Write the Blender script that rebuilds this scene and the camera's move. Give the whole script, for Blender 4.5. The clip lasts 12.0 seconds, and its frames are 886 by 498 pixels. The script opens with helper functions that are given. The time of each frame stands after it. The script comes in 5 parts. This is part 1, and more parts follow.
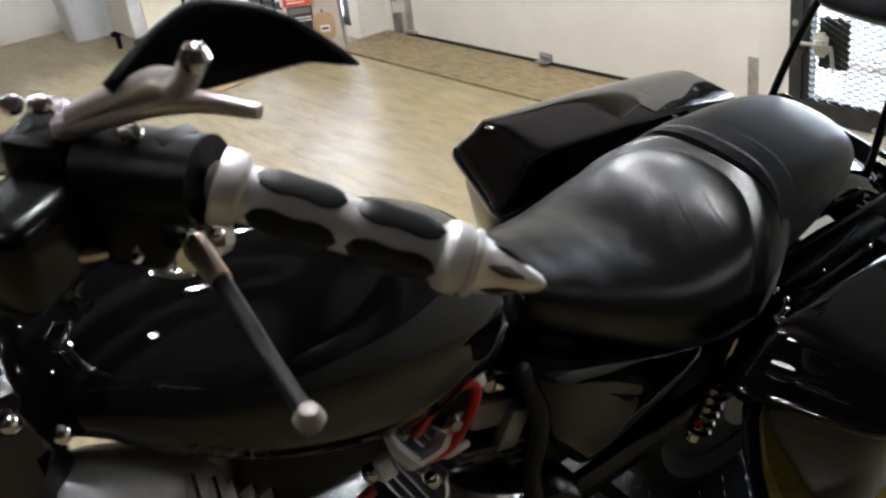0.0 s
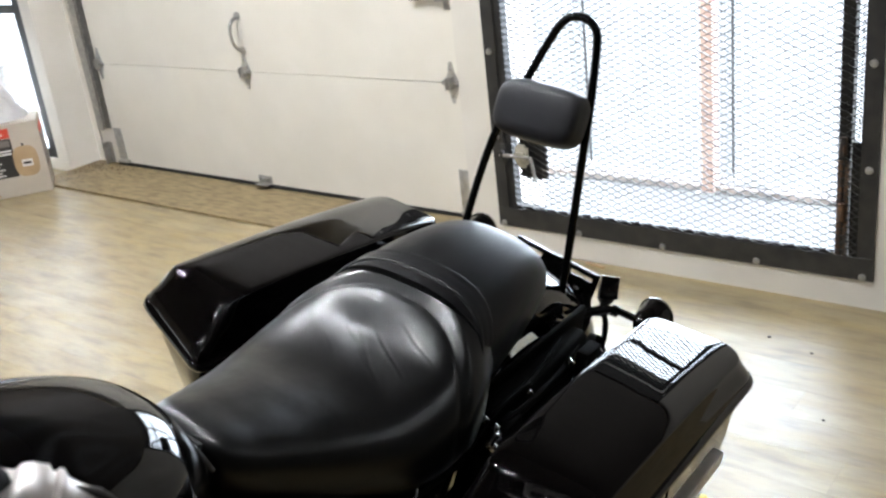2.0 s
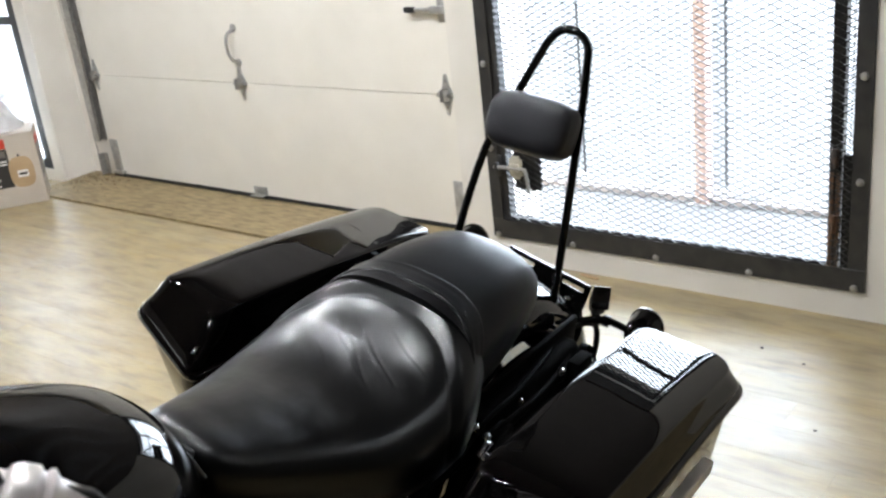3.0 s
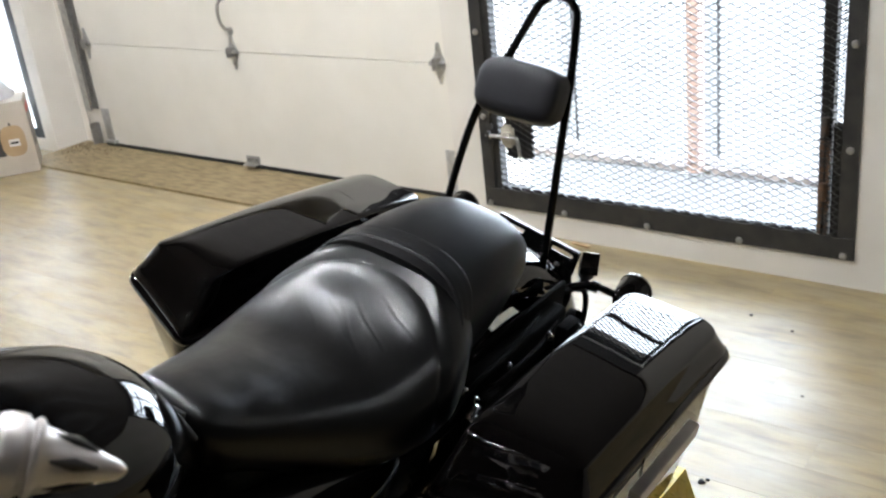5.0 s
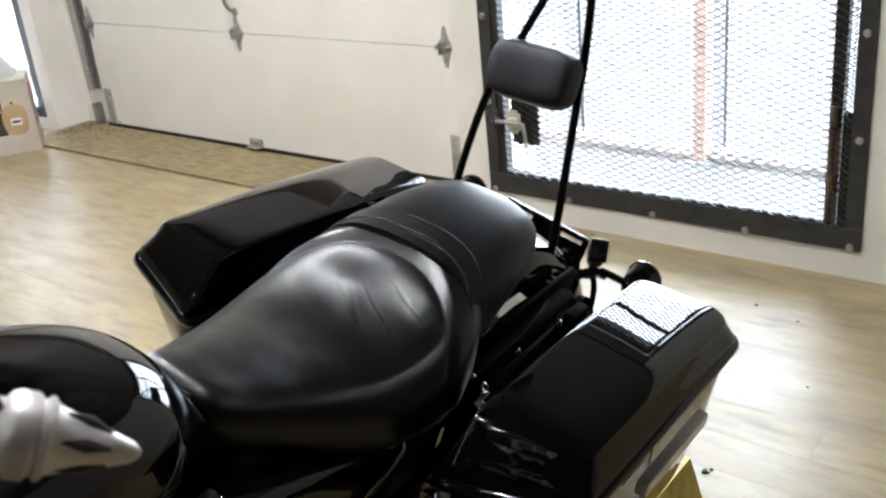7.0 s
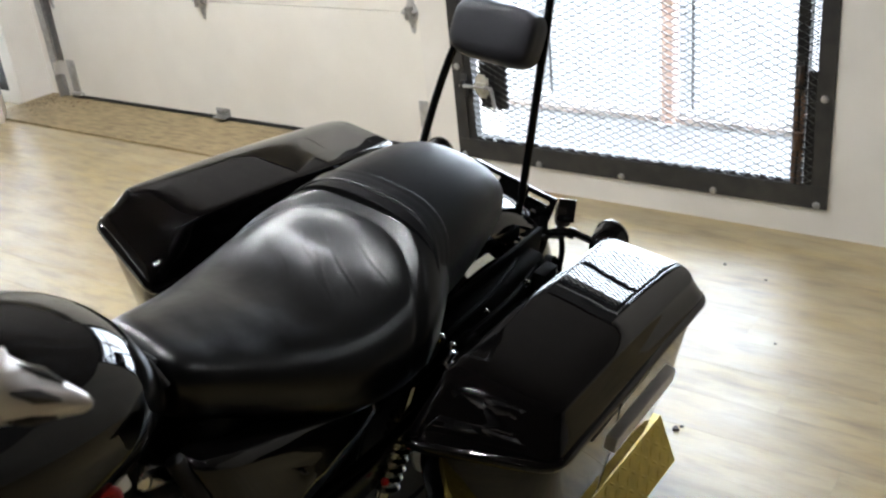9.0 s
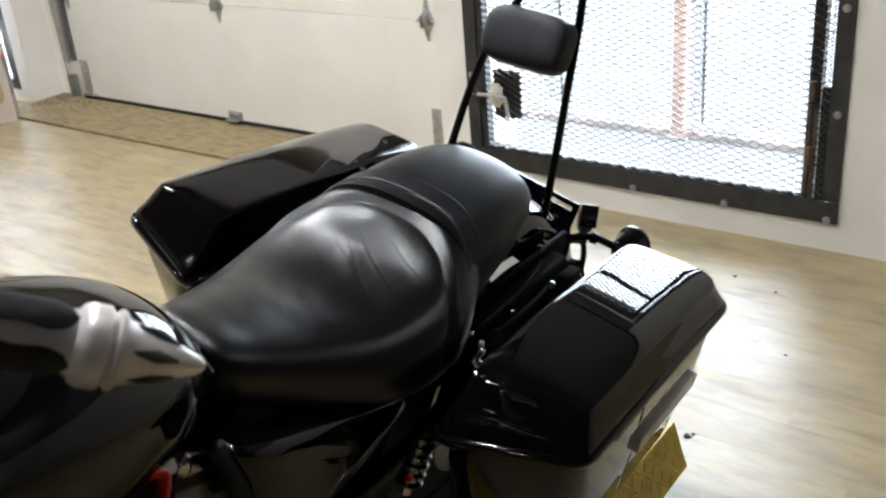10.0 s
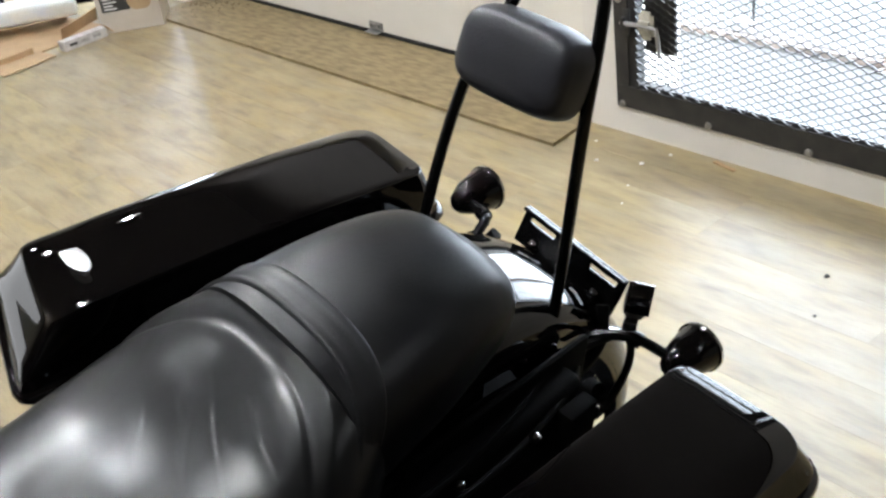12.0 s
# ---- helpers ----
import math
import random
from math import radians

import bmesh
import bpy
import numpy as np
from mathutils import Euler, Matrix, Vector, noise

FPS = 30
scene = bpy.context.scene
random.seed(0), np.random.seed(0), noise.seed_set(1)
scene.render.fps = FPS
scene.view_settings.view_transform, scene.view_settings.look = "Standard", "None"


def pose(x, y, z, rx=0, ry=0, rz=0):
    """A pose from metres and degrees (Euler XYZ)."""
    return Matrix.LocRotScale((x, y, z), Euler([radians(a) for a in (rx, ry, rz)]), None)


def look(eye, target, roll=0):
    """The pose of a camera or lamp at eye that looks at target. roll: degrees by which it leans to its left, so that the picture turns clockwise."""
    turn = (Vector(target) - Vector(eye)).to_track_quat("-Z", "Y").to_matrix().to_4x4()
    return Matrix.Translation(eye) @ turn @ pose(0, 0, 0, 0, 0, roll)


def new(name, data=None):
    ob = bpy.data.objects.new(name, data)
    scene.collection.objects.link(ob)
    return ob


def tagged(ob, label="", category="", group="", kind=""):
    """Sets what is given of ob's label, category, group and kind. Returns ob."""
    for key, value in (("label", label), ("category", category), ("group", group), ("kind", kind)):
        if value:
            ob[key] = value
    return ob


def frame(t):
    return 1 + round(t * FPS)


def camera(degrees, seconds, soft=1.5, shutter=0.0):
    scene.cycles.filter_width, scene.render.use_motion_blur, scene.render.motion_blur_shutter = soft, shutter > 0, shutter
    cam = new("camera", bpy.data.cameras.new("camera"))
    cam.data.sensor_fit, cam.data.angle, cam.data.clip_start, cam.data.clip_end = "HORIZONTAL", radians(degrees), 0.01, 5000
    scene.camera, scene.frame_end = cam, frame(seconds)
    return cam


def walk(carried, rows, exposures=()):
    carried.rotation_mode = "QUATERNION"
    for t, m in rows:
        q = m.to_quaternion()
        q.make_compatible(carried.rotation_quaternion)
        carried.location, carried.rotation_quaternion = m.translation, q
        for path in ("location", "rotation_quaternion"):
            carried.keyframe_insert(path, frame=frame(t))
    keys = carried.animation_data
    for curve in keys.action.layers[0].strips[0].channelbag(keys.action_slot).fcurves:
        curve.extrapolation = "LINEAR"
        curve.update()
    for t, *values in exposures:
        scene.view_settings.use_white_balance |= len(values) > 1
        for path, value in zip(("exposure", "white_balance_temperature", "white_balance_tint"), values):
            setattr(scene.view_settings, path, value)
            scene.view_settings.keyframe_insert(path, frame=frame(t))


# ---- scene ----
cam = camera(48.0, 12.0, soft=2.4)
cam.data.dof.use_dof, cam.data.dof.focus_distance, cam.data.dof.aperture_fstop = True, 2.1, 16.0
PATH = [
    (0, (0.208, 0.35, 1.523), (1.194, 1.854, 0.65), -8.2),
    (0.5, (0.276, 0.368, 1.506), (1.478, 1.717, 0.65), -6.7),
    (1, (0.305, 0.368, 1.511), (1.638, 1.62, 0.701), -6.2),
    (1.5, (0.317, 0.362, 1.521), (1.72, 1.568, 0.76), -6.2),
    (2, (0.323, 0.361, 1.529), (1.746, 1.561, 0.797), -6.8),
    (2.5, (0.32, 0.354, 1.53), (1.748, 1.551, 0.805), -6.9),
    (3, (0.316, 0.347, 1.531), (1.752, 1.544, 0.82), -6.6),
    (5, (0.31, 0.333, 1.526), (1.732, 1.512, 0.76), -6.6),
    (5.5, (0.311, 0.334, 1.523), (1.731, 1.515, 0.758), -6.5),
    (6, (0.31, 0.337, 1.522), (1.728, 1.518, 0.752), -6.2),
    (6.5, (0.312, 0.346, 1.518), (1.727, 1.524, 0.738), -6.0),
    (7, (0.314, 0.356, 1.516), (1.726, 1.53, 0.725), -5.8),
    (9, (0.318, 0.348, 1.501), (1.739, 1.469, 0.649), -6.3),
    (9.5, (0.295, 0.353, 1.506), (1.725, 1.48, 0.679), -6.0),
    (10, (0.261, 0.369, 1.503), (1.692, 1.49, 0.67), -4.9),
    (10.5, (0.286, 0.369, 1.505), (1.778, 1.394, 0.653), -5.6),
    (11, (0.529, 0.351, 1.52), (1.86, 1.621, 0.736), -7.0),
    (11.2, (0.611, 0.344, 1.535), (1.879, 1.669, 0.738), -6.1),
    (11.5, (0.717, 0.363, 1.534), (1.908, 1.745, 0.715), -8.1),
    (12, (0.988, 0.51, 1.499), (2.016, 1.893, 0.484), -8.9),
]
walk(cam, [(t, look(eye, target, roll)) for t, eye, target, roll in PATH])
scene.view_settings.exposure = 0.0

# ---- world and light ----
SUN_UP, SUN_AZ = 50, 110
world = bpy.data.worlds.new("sky")
scene.world = world
world.use_nodes = True
wn = world.node_tree.nodes
sky = wn.new("ShaderNodeTexSky")
sky.sky_type = "NISHITA"
sky.sun_disc = False
sky.sun_elevation, sky.sun_rotation = radians(SUN_UP), radians(SUN_AZ)
world.node_tree.links.new(sky.outputs[0], wn["Background"].inputs[0])
wn["Background"].inputs[1].default_value = 0.15
sun = new("sun", bpy.data.lights.new("sun", "SUN"))
sun.data.energy, sun.data.angle, sun.data.color = 0.8, radians(12), (1, 0.97, 0.93)
sun.matrix_world = look((6, 2, 9), (4.6, 2.0, 0))


# ---- materials ----
def mat(name, color, rough=0.5, metal=0.0, color2=None, scale=8.0, stretch=(1, 1, 1), bump=0.0, bump_scale=60.0, coat=0.0, rough2=None,
        rand=0.0, spec=0.5, detail=4.0, mix=(0.35, 0.65), island=False):
    m = bpy.data.materials.new(name)
    m.use_nodes = True
    nt = m.node_tree
    n, l = nt.nodes, nt.links
    b = n["Principled BSDF"]
    b.inputs["Base Color"].default_value = (*color, 1)
    b.inputs["Roughness"].default_value = rough
    b.inputs["Metallic"].default_value = metal
    b.inputs["Specular IOR Level"].default_value = spec
    b.inputs["Coat Weight"].default_value = coat
    b.inputs["Coat Roughness"].default_value = 0.03
    tc = n.new("ShaderNodeTexCoord")
    mp = n.new("ShaderNodeMapping")
    mp.inputs["Scale"].default_value = stretch
    l.new(tc.outputs["Object"], mp.inputs[0])
    out = None
    if color2:
        nz = n.new("ShaderNodeTexNoise")
        nz.inputs["Scale"].default_value, nz.inputs["Detail"].default_value = scale, detail
        l.new(mp.outputs[0], nz.inputs["Vector"])
        rp = n.new("ShaderNodeMapRange")
        rp.inputs[1].default_value, rp.inputs[2].default_value = mix
        l.new(nz.outputs[0], rp.inputs[0])
        mx = n.new("ShaderNodeMix")
        mx.data_type = "RGBA"
        mx.inputs[6].default_value, mx.inputs[7].default_value = (*color, 1), (*color2, 1)
        l.new(rp.outputs[0], mx.inputs[0])
        out = mx.outputs[2]
        if rough2 is not None:
            r2 = n.new("ShaderNodeMapRange")
            r2.inputs[3].default_value, r2.inputs[4].default_value = rough, rough2
            l.new(rp.outputs[0], r2.inputs[0])
            l.new(r2.outputs[0], b.inputs["Roughness"])
    if rand:
        src = n.new("ShaderNodeNewGeometry").outputs["Random Per Island"] if island else n.new("ShaderNodeObjectInfo").outputs["Random"]
        mr = n.new("ShaderNodeMapRange")
        mr.inputs[3].default_value, mr.inputs[4].default_value = 1 - rand, 1 + rand
        l.new(src, mr.inputs[0])
        hs = n.new("ShaderNodeHueSaturation")
        l.new(mr.outputs[0], hs.inputs["Value"])
        if out:
            l.new(out, hs.inputs["Color"])
        else:
            hs.inputs["Color"].default_value = (*color, 1)
        out = hs.outputs[0]
    if out:
        l.new(out, b.inputs["Base Color"])
    if bump:
        nb = n.new("ShaderNodeTexNoise")
        nb.inputs["Scale"].default_value, nb.inputs["Detail"].default_value = bump_scale, 5
        l.new(mp.outputs[0], nb.inputs["Vector"])
        bp = n.new("ShaderNodeBump")
        bp.inputs["Strength"].default_value, bp.inputs["Distance"].default_value = bump, 0.004
        l.new(nb.outputs[0], bp.inputs["Height"])
        l.new(bp.outputs[0], b.inputs["Normal"])
    return m


def glow(name, color, strength):
    m = bpy.data.materials.new(name)
    m.use_nodes = True
    b = m.node_tree.nodes["Principled BSDF"]
    b.inputs["Base Color"].default_value = (0, 0, 0, 1)
    b.inputs["Emission Color"].default_value = (*color, 1)
    b.inputs["Emission Strength"].default_value = strength
    return m


def glass_mat(name, color=(1, 1, 1), rough=0.02, alpha=1.0):
    m = bpy.data.materials.new(name)
    m.use_nodes = True
    b = m.node_tree.nodes["Principled BSDF"]
    b.inputs["Base Color"].default_value = (*color, 1)
    b.inputs["Transmission Weight"].default_value = alpha
    b.inputs["Roughness"].default_value = rough
    b.inputs["IOR"].default_value = 1.3
    return m


M_WALL = mat("white_wall_paint", (0.78, 0.745, 0.685), 0.6, color2=(0.70, 0.665, 0.60), scale=2.5, bump=0.15, bump_scale=90)
# darkened version of the wall paint, for the walls out of view
M_DIMWALL = mat("darkened_wall", (0.10, 0.092, 0.085), 0.7, color2=(0.075, 0.07, 0.065), scale=2.5, bump=0.15, bump_scale=90)
# dark tone for the added boards that the gloss paint mirrors
M_HIGHWALL = mat("dark_reflection_boards", (0.085, 0.072, 0.060), 0.6, color2=(0.065, 0.055, 0.046), scale=3, stretch=(1, 1, 6))
M_CEIL = mat("dark_ceiling_boards", (0.06, 0.047, 0.038), 0.8, color2=(0.042, 0.033, 0.027), scale=2)
M_DOOR = mat("cream_door_steel", (0.80, 0.765, 0.69), 0.45, color2=(0.75, 0.715, 0.64), scale=3, bump=0.06, bump_scale=140)
M_STEEL = mat("galvanised_steel", (0.46, 0.45, 0.43), 0.42, 0.8, color2=(0.36, 0.35, 0.335), scale=40)
M_DARKSTEEL = mat("dark_gate_steel", (0.017, 0.017, 0.018), 0.5, 0.1, color2=(0.034, 0.032, 0.03), scale=14, bump=0.2, bump_scale=120)
M_RUST = mat("rusty_steel", (0.16, 0.085, 0.045), 0.7, 0.3, color2=(0.06, 0.05, 0.045), scale=20, bump=0.3, bump_scale=90)
M_RUBBER = mat("black_rubber", (0.009, 0.009, 0.009), 0.7, color2=(0.016, 0.015, 0.015), scale=12, bump=0.2)
M_PAINT = mat("black_gloss_paint", (0.0018, 0.0016, 0.0016), 0.012, color2=(0.0026, 0.0022, 0.0021), scale=3, spec=0.42)
M_SATIN = mat("black_satin_metal", (0.0022, 0.0022, 0.0022), 0.24, color2=(0.004, 0.004, 0.004), scale=20, spec=0.28)
M_PLASTIC = mat("black_plastic", (0.002, 0.002, 0.002), 0.34, color2=(0.0035, 0.0035, 0.0035), scale=30, bump=0.1, bump_scale=200, spec=0.16)
M_DULL = mat("dull_black_rubber", (0.0016, 0.0016, 0.0016), 0.75, color2=(0.0026, 0.0026, 0.0026), scale=30, bump=0.1, bump_scale=200, spec=0.06)
M_LEATHER = mat("black_leather", (0.0014, 0.0014, 0.0015), 0.28, color2=(0.0022, 0.0022, 0.0022), scale=12, rough2=0.33, spec=0.43)
M_PAD = mat("black_vinyl", (0.020, 0.020, 0.0235), 0.42, color2=(0.027, 0.027, 0.031), scale=14, bump=0.15, bump_scale=400, spec=0.4)
M_CHROME = mat("chrome", (0.75, 0.74, 0.73), 0.08, 1.0, color2=(0.65, 0.63, 0.6), scale=10, rough2=0.14)
M_ALU = mat("satin_aluminium", (0.74, 0.69, 0.66), 0.38, 0.65, color2=(0.60, 0.555, 0.53), scale=22, rough2=0.48)
M_GREYALU = mat("cast_aluminium", (0.4, 0.4, 0.41), 0.4, 0.9, color2=(0.28, 0.28, 0.29), scale=25, bump=0.2, bump_scale=120)
M_RED = mat("red_cable_rubber", (0.55, 0.02, 0.015), 0.35, color2=(0.42, 0.015, 0.01), scale=20)
M_YELLOW = mat("yellow_safety_paint", (0.76, 0.58, 0.11), 0.45, color2=(0.58, 0.42, 0.07), scale=22, bump=0.2, bump_scale=60)
M_CARD = mat("cardboard", (0.46, 0.31, 0.17), 0.85, color2=(0.40, 0.27, 0.15), scale=9, bump=0.1)
M_CARDPRINT = mat("white_printed_card", (0.56, 0.50, 0.425), 0.6, color2=(0.50, 0.445, 0.375), scale=6)
M_DIRT = mat("trodden_dirt", (0.125, 0.092, 0.052), 0.9, color2=(0.17, 0.125, 0.07), scale=40, bump=0.3)
M_PLY = mat("plywood", (0.285, 0.212, 0.105), 0.5, color2=(0.165, 0.124, 0.064), scale=17, stretch=(2.4, 0.7, 1), detail=12, mix=(0.34, 0.70), bump=0.1, bump_scale=40, rough2=0.6)
M_PLASTICWHITE = mat("white_plastic", (0.78, 0.77, 0.76), 0.35, color2=(0.7, 0.69, 0.68), scale=6)
M_BLACKPRINT = mat("black_print", (0.03, 0.028, 0.026), 0.5)
M_REDPRINT = mat("red_print", (0.62, 0.06, 0.03), 0.5)
M_CONCRETE = mat("worn_grey_concrete", (0.115, 0.113, 0.108), 0.85, color2=(0.085, 0.083, 0.08), scale=3, bump=0.3, bump_scale=30)
M_BRICKPOST = mat("orange_primed_steel", (0.43, 0.285, 0.23), 0.7, color2=(0.35, 0.22, 0.17), scale=9, bump=0.2)
M_BACKDROP = glow("overcast_backdrop", (0.76, 0.87, 1.0), 29.0)
# glow of the added panel behind the north window
M_SIDE = glow("side_window_glow", (0.95, 0.97, 1.0), 2.0)
M_BAG = glass_mat("clear_bag_film", (0.97, 0.955, 0.95), 0.18, 0.55)


# ---- mesh helpers ----
def ring_mesh(rings, close_ends=True, closed=True):
    """A skin over rings of points, all with one count."""
    bm = bmesh.new()
    rows = [[bm.verts.new(p) for p in r] for r in rings]
    n = len(rows[0])
    for a, b in zip(rows, rows[1:]):
        for i in range(n if closed else n - 1):
            j = (i + 1) % n
            bm.faces.new((a[i], a[j], b[j], b[i]))
    if close_ends and closed:
        bm.faces.new(rows[0][::-1])
        bm.faces.new(rows[-1])
    bmesh.ops.recalc_face_normals(bm, faces=bm.faces)
    return bm


def finish(name, bm, material, parent=None, label="", smooth=True, angle=40):
    me = bpy.data.meshes.new(name)
    if smooth:
        for f in bm.faces:
            f.smooth = True
        for e in bm.edges:
            if len(e.link_faces) == 2 and e.calc_face_angle(0) > radians(angle):
                e.smooth = False
    bm.to_mesh(me)
    bm.free()
    me.materials.append(material)
    ob = new(name, me)
    if parent:
        ob.parent = parent
    if label:
        ob["label"] = label
    return ob


def part(name, bm, material, parent, label="", smooth=True, angle=40):
    return finish(name, bm, material, parent, label, smooth, angle)


def box(x0, x1, y0, y1, z0, z1, bevel=0.0, seg=2):
    bm = bmesh.new()
    bmesh.ops.create_cube(bm, size=1, matrix=Matrix.Translation(((x0 + x1) / 2, (y0 + y1) / 2, (z0 + z1) / 2)) @ Matrix.Diagonal((abs(x1 - x0), abs(y1 - y0), abs(z1 - z0), 1)))
    if bevel:
        bmesh.ops.bevel(bm, geom=bm.edges[:], offset=bevel, segments=seg, affect="EDGES", profile=0.5)
    return bm


def moved(bm, m):
    bmesh.ops.transform(bm, matrix=m, verts=bm.verts)
    return bm


def merged(*bms):
    """Several bmeshes in one."""
    out = bmesh.new()
    for b in bms:
        me = bpy.data.meshes.new("tmp")
        b.to_mesh(me)
        b.free()
        out.from_mesh(me)
        bpy.data.meshes.remove(me)
    return out


def smooth_path(pts, per=6):
    """Catmull-Rom points through pts."""
    p = [Vector(q) for q in pts]
    p = [2 * p[0] - p[1]] + p + [2 * p[-1] - p[-2]]
    out = []
    for i in range(1, len(p) - 2):
        for k in range(per):
            t = k / per
            a, b, c, d = p[i - 1], p[i], p[i + 1], p[i + 2]
            out.append(0.5 * ((2 * b) + (c - a) * t + (2 * a - 5 * b + 4 * c - d) * t * t + (3 * b - a - 3 * c + d) * t ** 3))
    out.append(p[-2])
    return out


def tube(pts, r, n=10, smooth=0):
    """A round bar along pts; r a number or one per point."""
    pts = smooth_path(pts, smooth) if smooth else [Vector(q) for q in pts]
    rs = r if isinstance(r, (list, tuple)) else None
    rings = []
    up = Vector((0.13, 0.31, 0.94))
    for i, p in enumerate(pts):
        d = (pts[min(i + 1, len(pts) - 1)] - pts[max(i - 1, 0)]).normalized()
        side = d.cross(up)
        if side.length < 0.05:
            side = d.cross(Vector((1, 0, 0)))
        side.normalize()
        up2 = side.cross(d).normalized()
        up = up2
        if rs:
            f = i / (len(pts) - 1) * (len(rs) - 1)
            k = min(int(f), len(rs) - 2)
            rad = rs[k] + (rs[k + 1] - rs[k]) * (f - k)
        else:
            rad = r
        rings.append([p + rad * (math.cos(a) * side + math.sin(a) * up2) for a in [2 * math.pi * j / n for j in range(n)]])
    return ring_mesh(rings)


def lathe(prof, n=24, m=None):
    """prof: (radius, height) pairs, turned about z."""
    bm = ring_mesh([[(max(r, 0.0004) * math.cos(2 * math.pi * j / n), max(r, 0.0004) * math.sin(2 * math.pi * j / n), h) for j in range(n)] for r, h in prof])
    return moved(bm, m) if m else bm


def along(a, b):
    """The pose that sets z along a to b, at a."""
    a, b = Vector(a), Vector(b)
    return Matrix.Translation(a) @ (b - a).to_track_quat("Z", "Y").to_matrix().to_4x4()


def lerp_rows(rows, x):
    """Row values at x, by a smooth curve through the rows, whose first number is x."""
    x = min(max(x, rows[0][0]), rows[-1][0])
    k = 0
    while k < len(rows) - 2 and x > rows[k + 1][0]:
        k += 1
    a, b = rows[k], rows[k + 1]
    before, after = rows[max(k - 1, 0)], rows[min(k + 2, len(rows) - 1)]
    h = b[0] - a[0]
    t = (x - a[0]) / h
    out = []
    for i in range(len(a)):
        s0 = (b[i] - before[i]) / (b[0] - before[0]) * h
        s1 = (after[i] - a[i]) / (after[0] - a[0]) * h
        out.append((2 * t ** 3 - 3 * t * t + 1) * a[i] + (t ** 3 - 2 * t * t + t) * s0 + (3 * t * t - 2 * t ** 3) * b[i] + (t ** 3 - t * t) * s1)
    return out


def sup(a, n):
    c, s = math.cos(a), math.sin(a)
    return math.copysign(abs(c) ** (2 / n), c), math.copysign(abs(s) ** (2 / n), s)


def loft(rows, steps=40, n=36):
    """rows: x, half width, bottom z, top z, power, y shift. Rounded cross sections along x."""
    x0, x1 = rows[0][0], rows[-1][0]
    rings = []
    for i in range(steps + 1):
        x = x0 + (x1 - x0) * i / steps
        _, w, zb, zt, pw, ys = lerp_rows(rows, x)
        ring = []
        for j in range(n):
            c, s = sup(2 * math.pi * j / n, pw)
            ring.append((x, ys + w * c, (zb + zt) / 2 + (zt - zb) / 2 * s))
        rings.append(ring)
    return ring_mesh(rings)


def group_empty(name, m, label, category, group="", kind=""):
    e = new(name)
    e.matrix_world = m
    e.empty_display_size = 0.1
    return tagged(e, label, category, group, kind)

# ---- the room ----
WALL_X, DOOR_X = 3.42, 3.615
GATE_Y0, GATE_Y1, GATE_Z0, GATE_Z1 = 1.18, 2.645, 0.10, 1.88
DOOR_Y0, DOOR_Y1 = 2.79, 5.83
SHOP_Y0, SHOP_Y1 = 5.94, 7.42
ROOM_X0, ROOM_Y0, ROOM_Y1, ROOM_H = -5.0, -4.5, 8.6, 3.4


def plank_material():
    """Oak-look vinyl: long soft streaks of tan, straw and grey along each plank, with its own tone."""
    m = mat("oak_vinyl_plank", (0.36, 0.28, 0.16), 0.3, bump=0.05, bump_scale=30, stretch=(16, 1.6, 1), spec=1.0)
    nt = m.node_tree
    n, l = nt.nodes, nt.links
    b = n["Principled BSDF"]
    tc, info = n.new("ShaderNodeTexCoord"), n.new("ShaderNodeObjectInfo")
    sc = n.new("ShaderNodeVectorMath")
    sc.operation = "MULTIPLY_ADD"
    l.new(info.outputs["Random"], sc.inputs[0])
    sc.inputs[1].default_value = (37, 91, 13)
    l.new(tc.outputs["Object"], sc.inputs[2])

    def streaks(scale, detail, lo, hi, stretch):
        mp = n.new("ShaderNodeMapping")
        mp.inputs["Scale"].default_value = stretch
        l.new(sc.outputs[0], mp.inputs[0])
        z = n.new("ShaderNodeTexNoise")
        z.inputs["Scale"].default_value, z.inputs["Detail"].default_value, z.inputs["Roughness"].default_value = scale, detail, 0.5
        l.new(mp.outputs[0], z.inputs["Vector"])
        r = n.new("ShaderNodeMapRange")
        r.inputs[1].default_value, r.inputs[2].default_value = lo, hi
        l.new(z.outputs[0], r.inputs[0])
        return r.outputs[0]

    def blend(fac, a, c, amount=1.0):
        k = n.new("ShaderNodeMath")
        k.operation = "MULTIPLY"
        k.inputs[1].default_value = amount
        l.new(fac, k.inputs[0])
        x = n.new("ShaderNodeMix")
        x.data_type = "RGBA"
        l.new(k.outputs[0], x.inputs[0])
        for slot, v in ((6, a), (7, c)):
            if isinstance(v, tuple):
                x.inputs[slot].default_value = (*v, 1)
            else:
                l.new(v, x.inputs[slot])
        return x.outputs[2]

    tone = blend(info.outputs["Random"], TAN, STRAW)
    tone = blend(streaks(1.0, 4, 0.36, 0.66, (14, 3.8, 1)), tone, GREY, 0.7)
    tone = blend(streaks(1.0, 6, 0.47, 0.74, (27, 6, 1)), tone, BROWN, 0.75)
    tone = blend(streaks(1.0, 4, 0.44, 0.72, (9, 3, 1)), tone, PALE, 0.6)
    tone = blend(streaks(1.0, 3, 0.50, 0.70, (110, 14, 1)), tone, BROWN, 0.25)
    l.new(tone, b.inputs["Base Color"])
    rr = n.new("ShaderNodeMapRange")
    rr.inputs[3].default_value, rr.inputs[4].default_value = 0.36, 0.50
    l.new(streaks(1.0, 3, 0.3, 0.7, (6, 3, 1)), rr.inputs[0])
    l.new(rr.outputs[0], b.inputs["Roughness"])
    return m


